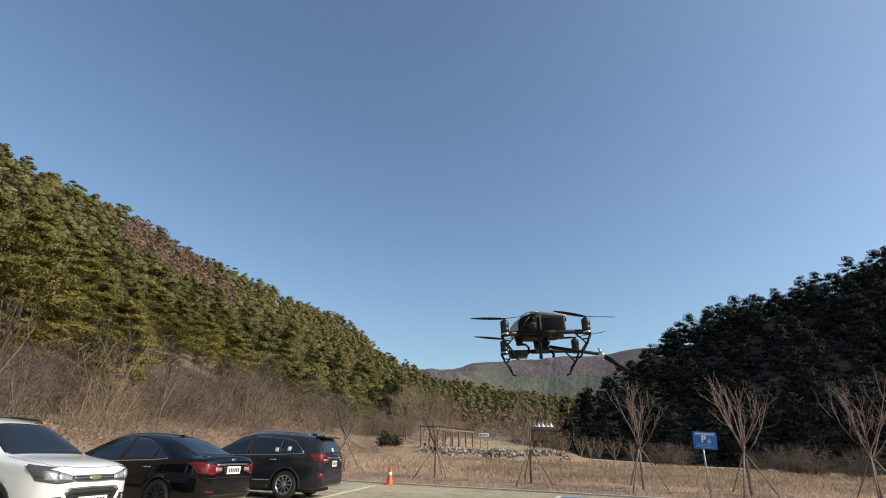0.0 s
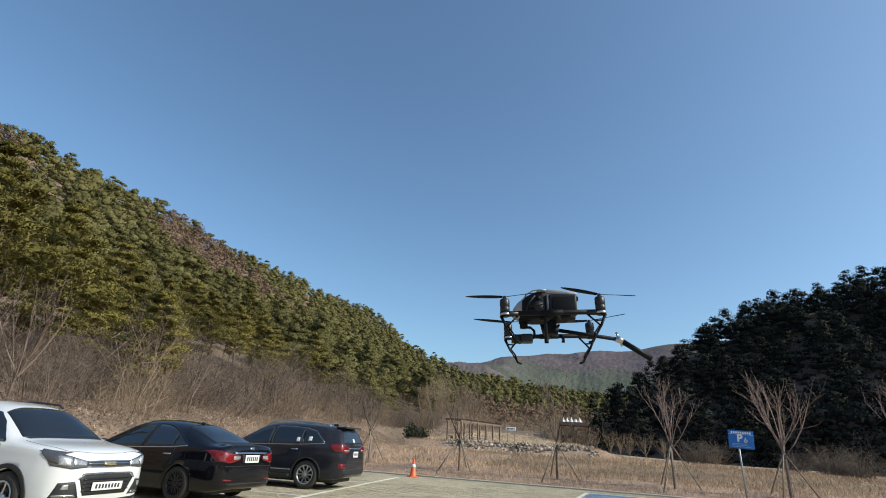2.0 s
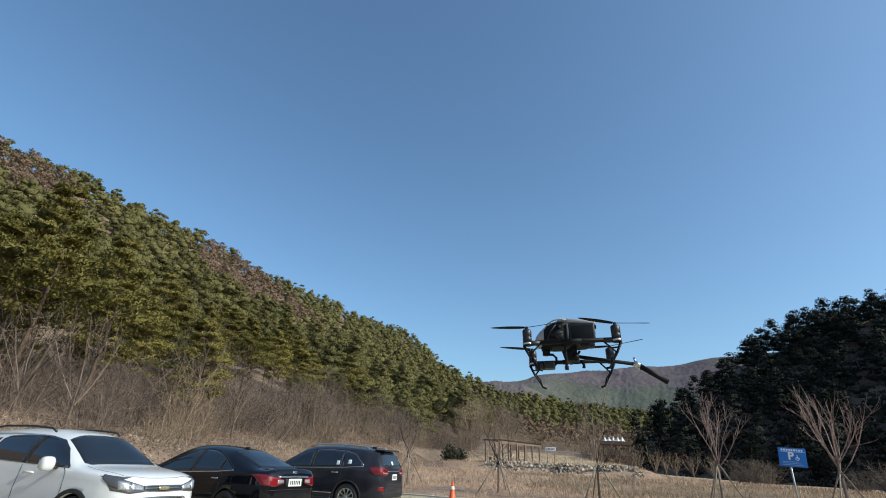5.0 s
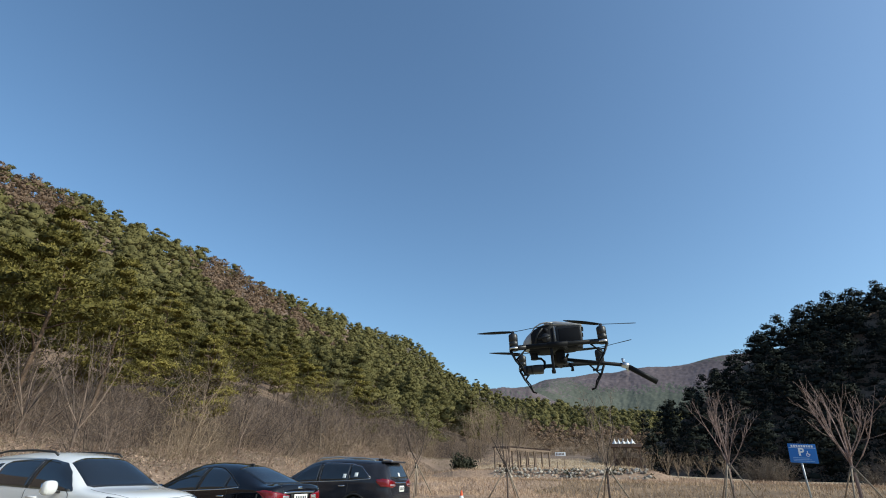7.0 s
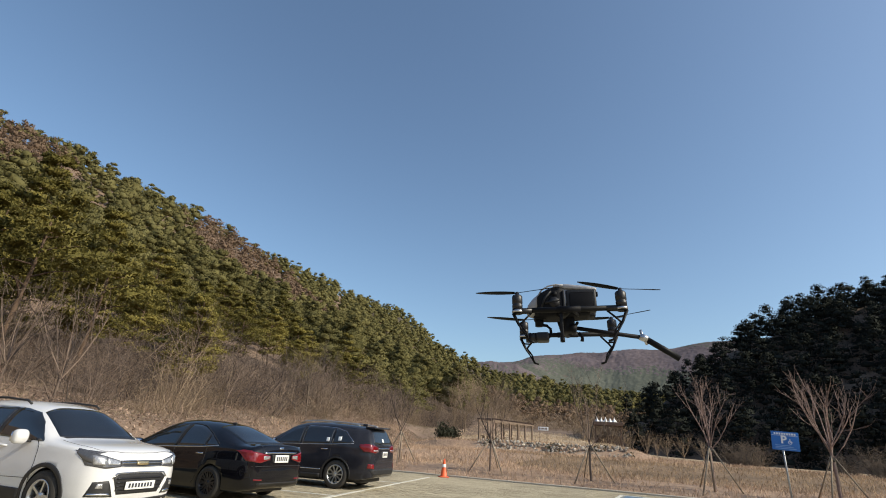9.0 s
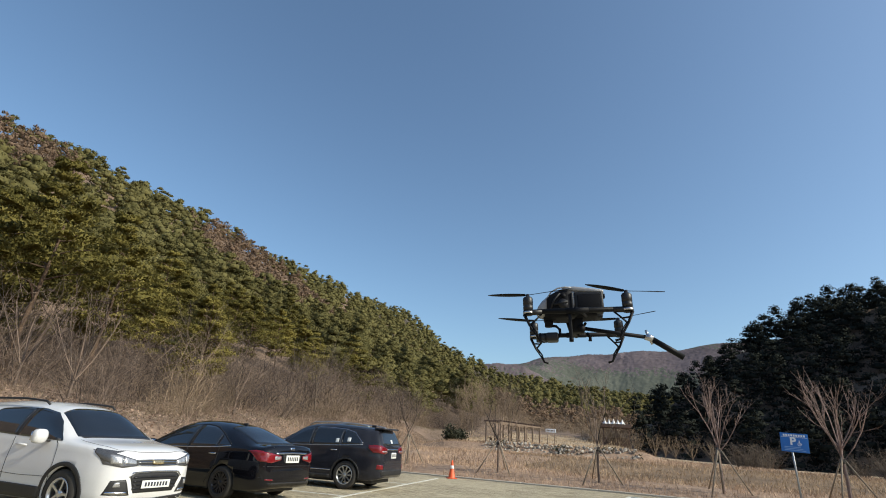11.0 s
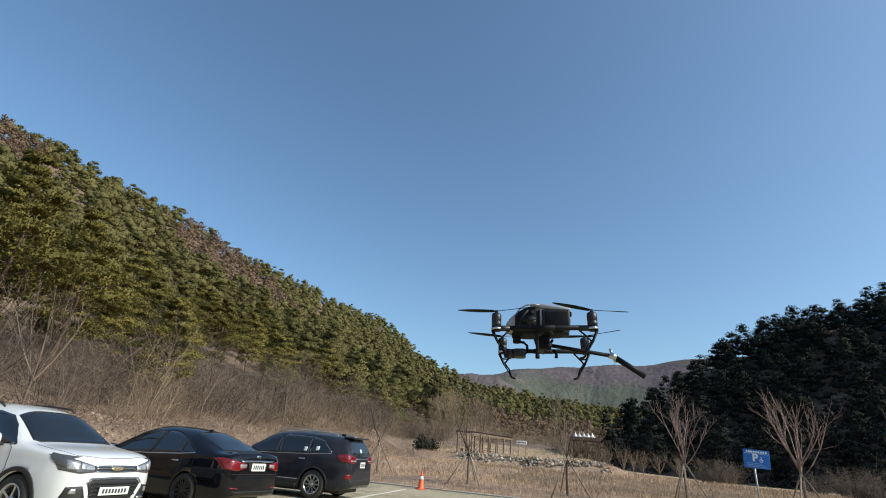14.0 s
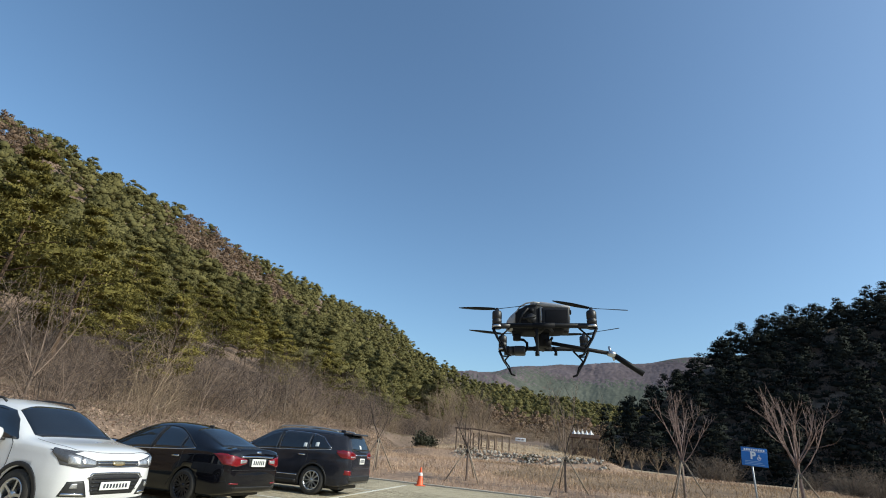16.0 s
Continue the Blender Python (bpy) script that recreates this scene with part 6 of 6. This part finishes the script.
def camera_drone(m):
    d = thing("drone", "hovering grey and black quadcopter with a camera and a long rod", "drone", m=m)
    body = part("body", loft([(0.189, 0.012, -0.030, -0.010), (0.181, 0.035, -0.040, 0.011), (0.160, 0.056, -0.046, 0.036), (0.127, 0.070, -0.050, 0.063), (0.087, 0.080, -0.052, 0.084), (0.051, 0.082, -0.052, 0.095), (0.014, 0.080, -0.050, 0.092), (-0.035, 0.072, -0.050, 0.080), (-0.083, 0.062, -0.048, 0.068), (-0.096, 0.055, -0.045, 0.061)], 2.7), SHELL, d)
    part("top_cover", loft([(0.060, 0.066, 0.072, 0.0965), (0.0, 0.080, 0.060, 0.0935), (-0.083, 0.084, 0.050, 0.078), (-0.128, 0.083, 0.048, 0.069), (-0.134, 0.078, 0.050, 0.064)], 4.0), SHELL, body)
    part("belly", loft([(0.150, 0.045, -0.052, -0.030), (0.127, 0.060, -0.057, -0.022), (0.087, 0.066, -0.060, -0.022), (0.014, 0.066, -0.060, -0.022), (-0.083, 0.056, -0.056, -0.022), (-0.100, 0.045, -0.050, -0.022)], 4.0), DARKPLASTIC, body, "dark underside of the hull")
    for s in (1, -1):
        # open side of the hull with its dark works
        rec = [(0.136, 0.062, -0.040, 0.040), (0.120, 0.0745, -0.046, 0.052), (0.087, 0.0825, -0.05, 0.068), (0.051, 0.0845, -0.05, 0.077), (0.014, 0.0825, -0.05, 0.074)]
        part("side_recess", loft([(x, w * 0.5, lo, hi) for x, w, lo, hi in rec], 5.0), DARKPLASTIC, body, m=pose(0, s * 0.0425, 0))
        part("arm_motor", bar([(0.058, s * 0.070, 0.0), (0.058, s * 0.090, 0.0)], [0.026, 0.023], 20), MOTOR, body)
        part("sensor_window", bar([(0.055, s * 0.075, 0.040), (0.055, s * 0.088, 0.040)], 0.012, 14), DARKPLASTIC, body)
        part("gear_link", bar([(0.118, s * 0.080, -0.030), (0.100, s * 0.088, 0.020), (0.070, s * 0.090, 0.050)], 0.005, 8), BATTERY, body)
        part("gear_link", bar([(0.100, s * 0.088, -0.005), (0.035, s * 0.091, 0.008)], 0.006, 8), BATTERY, body)
        part("hull_rim", bar([(0.142, s * 0.064, -0.040), (0.136, s * 0.068, 0.030), (0.112, s * 0.080, 0.062), (0.080, s * 0.086, 0.078), (0.045, s * 0.087, 0.083), (0.014, s * 0.086, 0.078)], 0.004, 8), SHELL, body, "grey rim of the hull's open side")
        part("vent_bar", block((0.010, s * 0.083 - 0.003, -0.040), (0.020, s * 0.083 + 0.004, 0.054), 0.003), BATTERY, body)
        bat = part("battery", block((-0.130, s * 0.052 - 0.032, -0.042), (0.005, s * 0.052 + 0.032, 0.058), 0.009), BATTERY, d, "charcoal battery case with a ribbed side")
        part("battery_face", block((-0.116, s * 0.086 - 0.004, -0.030), (-0.010, s * 0.086, 0.042), 0.004), DARKPLASTIC, bat)
        part("battery_latch", block((-0.140, s * 0.052 - 0.012, 0.03), (-0.128, s * 0.052 + 0.012, 0.05), 0.003), DARKPLASTIC, bat)
        # arm to the side tube, the tube and its two rotors
        yt, zt = s * 0.213, -0.078
        arm = part("arm", bar([(0.03, s * 0.06, -0.055), (0.022, s * 0.13, -0.078), (0.0, yt, zt)], [0.019, 0.016, 0.017], 12), CARBON, d)
        part("arm_strut", bar([(-0.045, s * 0.06, -0.06), (-0.012, yt, zt)], 0.007, 8), CARBON, arm)
        tube = part("side_tube", bar([(-0.232, yt, zt), (0.232, yt, zt)], 0.0115, 14), CARBON, d)
        part("tube_collar", bar([(-0.05, yt, zt), (0.05, yt, zt)], 0.0135, 14), DARKPLASTIC, tube)
        for e in (1, -1):
            part("tube_sleeve", bar([(e * 0.155, yt, zt - 0.002), (e * 0.238, yt, zt - 0.002)], [0.0122, 0.0145], 14), MOTOR, tube)
            x = e * 0.2175
            rotor = thing("rotor", "", "", m=pose(x, yt, zt))
            rotor.parent = d
            part("motor", lathe([(0.0, 0.004), (0.022, 0.006), (0.0228, 0.026), (0.021, 0.028), (0.021, 0.031), (0.0228, 0.033), (0.0228, 0.064), (0.019, 0.070), (0.009, 0.073), (0.008, 0.086), (0.0, 0.088)], 26), MOTOR, rotor).matrix_basis = pose(0, 0, 0, 90)
            part("motor_ring", lathe([(0.0225, -0.010), (0.0240, -0.008), (0.0240, -0.002), (0.0225, 0.0)], 24), SILVER, rotor).matrix_basis = pose(0, 0, 0, 90)
            part("motor_foot", lathe([(0.0, -0.014), (0.020, -0.014), (0.023, -0.006), (0.023, 0.006), (0.0, 0.006)], 24), DARKPLASTIC, rotor).matrix_basis = pose(0, 0, 0, 90)
            spin = {(1, 1): 174, (1, -1): 22, (-1, 1): 8, (-1, -1): 160}[(s, e)]
            for half in (0, 180):
                part("blade", blade(0.19, 0.030), CARBON, rotor).matrix_basis = pose(0, 0, 0.083, 0, 0, spin + half) @ pose(0, 0, 0, 0, -4, 0)
            # leg: a slim truss that leans in under the tube
            leg = part("leg", bar([(e * 0.236, yt, zt - 0.012), (e * 0.212, yt + s * 0.01, zt - 0.066), (e * 0.170, yt + s * 0.012, zt - 0.138), (e * 0.150, yt + s * 0.012, zt - 0.144)], [0.0075, 0.006, 0.0055, 0.0055], 8), CARBON, d)
            part("brace", bar([(e * 0.158, yt, zt - 0.012), (e * 0.188, yt + s * 0.006, zt - 0.043), (e * 0.208, yt + s * 0.01, zt - 0.066)], 0.0045, 6), CARBON, leg)
            part("brace", bar([(e * 0.222, yt + s * 0.006, zt - 0.04), (e * 0.188, yt + s * 0.006, zt - 0.043)], 0.004, 6), CARBON, leg)
            part("brace", bar([(e * 0.205, yt + s * 0.01, zt - 0.066), (e * 0.182, yt + s * 0.012, zt - 0.098), (e * 0.174, yt + s * 0.012, zt - 0.129)], 0.004, 6), CARBON, leg)
    # camera under the nose
    gim = part("gimbal", merge(bar([(0.132, 0, -0.05), (0.132, 0, -0.090)], 0.020, 18), block((0.097, -0.03, -0.062), (0.157, 0.03, -0.046), 0.006)), DARKPLASTIC, d)
    part("gimbal_arm", bar([(0.122, 0, -0.085), (0.098, 0, -0.088), (0.082, 0.0, -0.104), (0.080, 0.0, -0.135), (0.094, 0.0, -0.146)], 0.007, 10), DARKPLASTIC, gim)
    lens = part("camera", merge(block((0.090, -0.030, -0.165), (0.148, 0.032, -0.124), 0.010), bar([(0.146, 0, -0.145), (0.196, 0, -0.145)], [0.024, 0.022], 20)), MOTOR, gim)
    part("lens_ring", bar([(0.172, 0, -0.145), (0.182, 0, -0.145)], 0.0245, 20), DARKPLASTIC, lens)
    part("camera_grip", block((0.098, -0.036, -0.158), (0.128, -0.029, -0.130), 0.003), BATTERY, lens)
    # rod holder under the hull, the rod and its clamp
    mount = part("rod_mount", merge(block((-0.03, -0.025, -0.125), (0.02, 0.025, -0.050), 0.008), bar([(-0.02, -0.03, -0.108), (-0.02, 0.03, -0.108)], 0.018, 18)), DARKPLASTIC, d)
    part("hanging_lever", merge(block((0.026, 0.196, -0.205), (0.040, 0.210, -0.082), 0.003), bar([(0.033, 0.203, -0.2), (0.033, 0.203, -0.217)], 0.010, 12)), CARBON, mount)
    part("lock_lever", bar([(-0.045, -0.02, -0.12), (-0.060, -0.02, -0.142), (-0.058, -0.02, -0.160)], [0.008, 0.007, 0.009], 8), DARKPLASTIC, mount)
    joint, tip = (-0.325, -0.01, -0.152), (-0.462, -0.01, -0.248)
    part("rod", bar([(-0.02, -0.01, -0.098), joint], 0.0095, 16), DARKPLASTIC, d, "dark grey rod fixed under the hull")
    part("rod_end", bar([joint, tip], 0.0135, 16), CARBON, d, "black tip of the rod bent downwards")
    clamp = part("clamp", bar([(joint[0] + 0.016, -0.01, joint[2] + 0.006), (joint[0] - 0.016, -0.01, joint[2] - 0.008)], 0.016, 16), SILVER, d, "bright metal clamp on the rod")
    part("clamp_screw", bar([(joint[0] + 0.004, -0.01, joint[2] + 0.005), (joint[0] + 0.010, -0.01, joint[2] + 0.036)], 0.006, 10), SILVER, clamp)
    part("clamp_screw", bar([(joint[0] - 0.002, -0.01, joint[2] - 0.005), (joint[0] - 0.010, -0.01, joint[2] - 0.032)], 0.006, 10), SILVER, clamp)
    return d


camera_drone(pose(0.420, 2.445, 2.035, 3.0, 2.0, 171.5))


# ---- kerb stones, bay lines and paving blocks ----
BLUE_PAVER = mat("faded_blue_block_paving", (0.10, 0.19, 0.30), 0.85, var=0.3, scale=1.5, fine=20, bump=0.4, island=0.4, tint=(0.20, 0.30, 0.40))
PAVER_PIECE = mat("sandy_paving_block", (0.345, 0.285, 0.185), 0.9, var=0.3, scale=0.6, fine=18, bump=0.4, island=0.35, obj=0.35, tint=(0.54, 0.465, 0.32))


def slab(w, d, h, name, material):
    """A low block with its upper edge rubbed off: 18 triangles."""
    c = 0.008
    v = []
    for z, e in ((-h, 0), (-c, 0), (0, c)):
        v += [(-w / 2 + e, -d / 2 + e, z), (w / 2 - e, -d / 2 + e, z), (w / 2 - e, d / 2 - e, z), (-w / 2 + e, d / 2 - e, z)]
    f = [(8, 9, 10, 11)]
    for k in (0, 4):
        f += [(k + i, k + (i + 1) % 4, k + 4 + (i + 1) % 4, k + 4 + i) for i in range(4)]
    return mesh_np(name, v, f, material)


kerb_mesh = slab(0.985, 0.20, 0.30, "kerb_stone", CONCRETE)
kerb = tagged(new("kerb"), "pale concrete kerb between the lot and the dry verge", "kerb", kind="structure")
turn = math.degrees(math.atan2(KERB_DIR[1], KERB_DIR[0]))
r_k = np.random.default_rng(71)
for i in range(44):
    ob = part("kerb_stone", kerb_mesh, None, kerb)
    ob.matrix_basis = pose(*lot_point(-16 + i * 1.0, -0.10, 0.055 + r_k.uniform(-0.004, 0.004)), 0, 0, turn + r_k.uniform(-0.15, 0.15))


def stripe(p, q, width, parent, name="bay_line"):
    p, q = np.array(p), np.array(q)
    d = (q - p) / np.linalg.norm(q - p)
    s = np.array([-d[1], d[0]]) * width / 2
    bm = bmesh.new()
    top = [bm.verts.new((*(c), 0.006)) for c in (p - s, q - s, q + s, p + s)]
    low = [bm.verts.new((v.co.x, v.co.y, -0.006)) for v in top]
    bm.faces.new(top)
    for i in range(4):
        bm.faces.new((top[i], low[i], low[(i + 1) % 4], top[(i + 1) % 4]))
    return part(name, bm, PAINT, parent, smooth=False)


row_dir, bay_dir = np.array([0.17, 0.985]), np.array([-0.968, 0.252])
corner = np.array([-3.47, 13.45])
stripe(corner - row_dir * 6.0, corner + row_dir * 8.8, 0.11, lot)
for k in (-5.0, 0.0, 5.0):
    stripe(corner + row_dir * k + bay_dir * 0.06, corner + row_dir * k + bay_dir * 4.9, 0.11, lot)


def lot_xy(u, v):
    return KERB + KERB_DIR * u - KERB_OUT * v


B0, B1, BV = 4.8, 8.3, 6.2                     # the blue bay: its span along the kerb, and its depth
for a, b in (((B0, 1.2), (B0, BV)), ((B1, 1.2), (B1, BV)), ((B0, 1.2), (B1, 1.2)), ((B0, BV), (B1, BV))):
    stripe(lot_xy(*a), lot_xy(*b), 0.12, lot)

PW, PD, GAP = 0.30, 0.15, 0.008
near_mesh = slab(PW - GAP, PD - GAP, 0.05, "paving_block", PAVER_PIECE)
r_p = np.random.default_rng(72)
rest, blue = [], []
for j in range(int(12.5 / PD)):
    for i in range(int(-13 / PW), int(19 / PW)):
        u, v = (i + 0.5 * (j % 2)) * PW, 0.12 + j * PD
        lift = r_p.uniform(-0.003, 0.002)
        if -3.2 < u < 1.2 and 0.9 < v < 3.95:
            ob = part("paving_block", near_mesh, None, lot)
            ob.matrix_basis = pose(*lot_point(u, v, lift), 0, 0, turn)
        else:
            (blue if B0 < u < B1 and 1.2 < v < BV else rest).append((u, v, lift))
hx, hy = (PW - GAP) / 2, (PD - GAP) / 2
for cells, material, name, label in ((rest, PAVER_PIECE, "block_paving", "sandy paving blocks laid in running courses"), (blue, BLUE_PAVER, "blue_block_paving", "faded blue paving blocks of a disabled bay")):
    c = np.array(cells)
    base = KERB + c[:, :1] * KERB_DIR - c[:, 1:2] * KERB_OUT
    quads = []
    for z, e in ((-0.03, 0.0), (0.0, 0.005)):
        for sx, sy in ((-1, -1), (1, -1), (1, 1), (-1, 1)):
            xy = base + KERB_DIR * sx * (hx - e) + KERB_OUT * sy * (hy - e)
            quads.append(np.column_stack([xy, c[:, 2] + z]))
    v = np.stack(quads, 1).reshape(-1, 3)
    o = (np.arange(len(c)) * 8)[:, None]
    f = np.concatenate([o + np.array([[4, 5, 6, 7]])] + [o + np.array([[k + i, k + (i + 1) % 4, k + 4 + (i + 1) % 4, k + 4 + i]]) for k in (0,) for i in range(4)])
    ob = tagged(part(name, mesh_np(name, v, f, material), None, lot), label, kind="stuff")
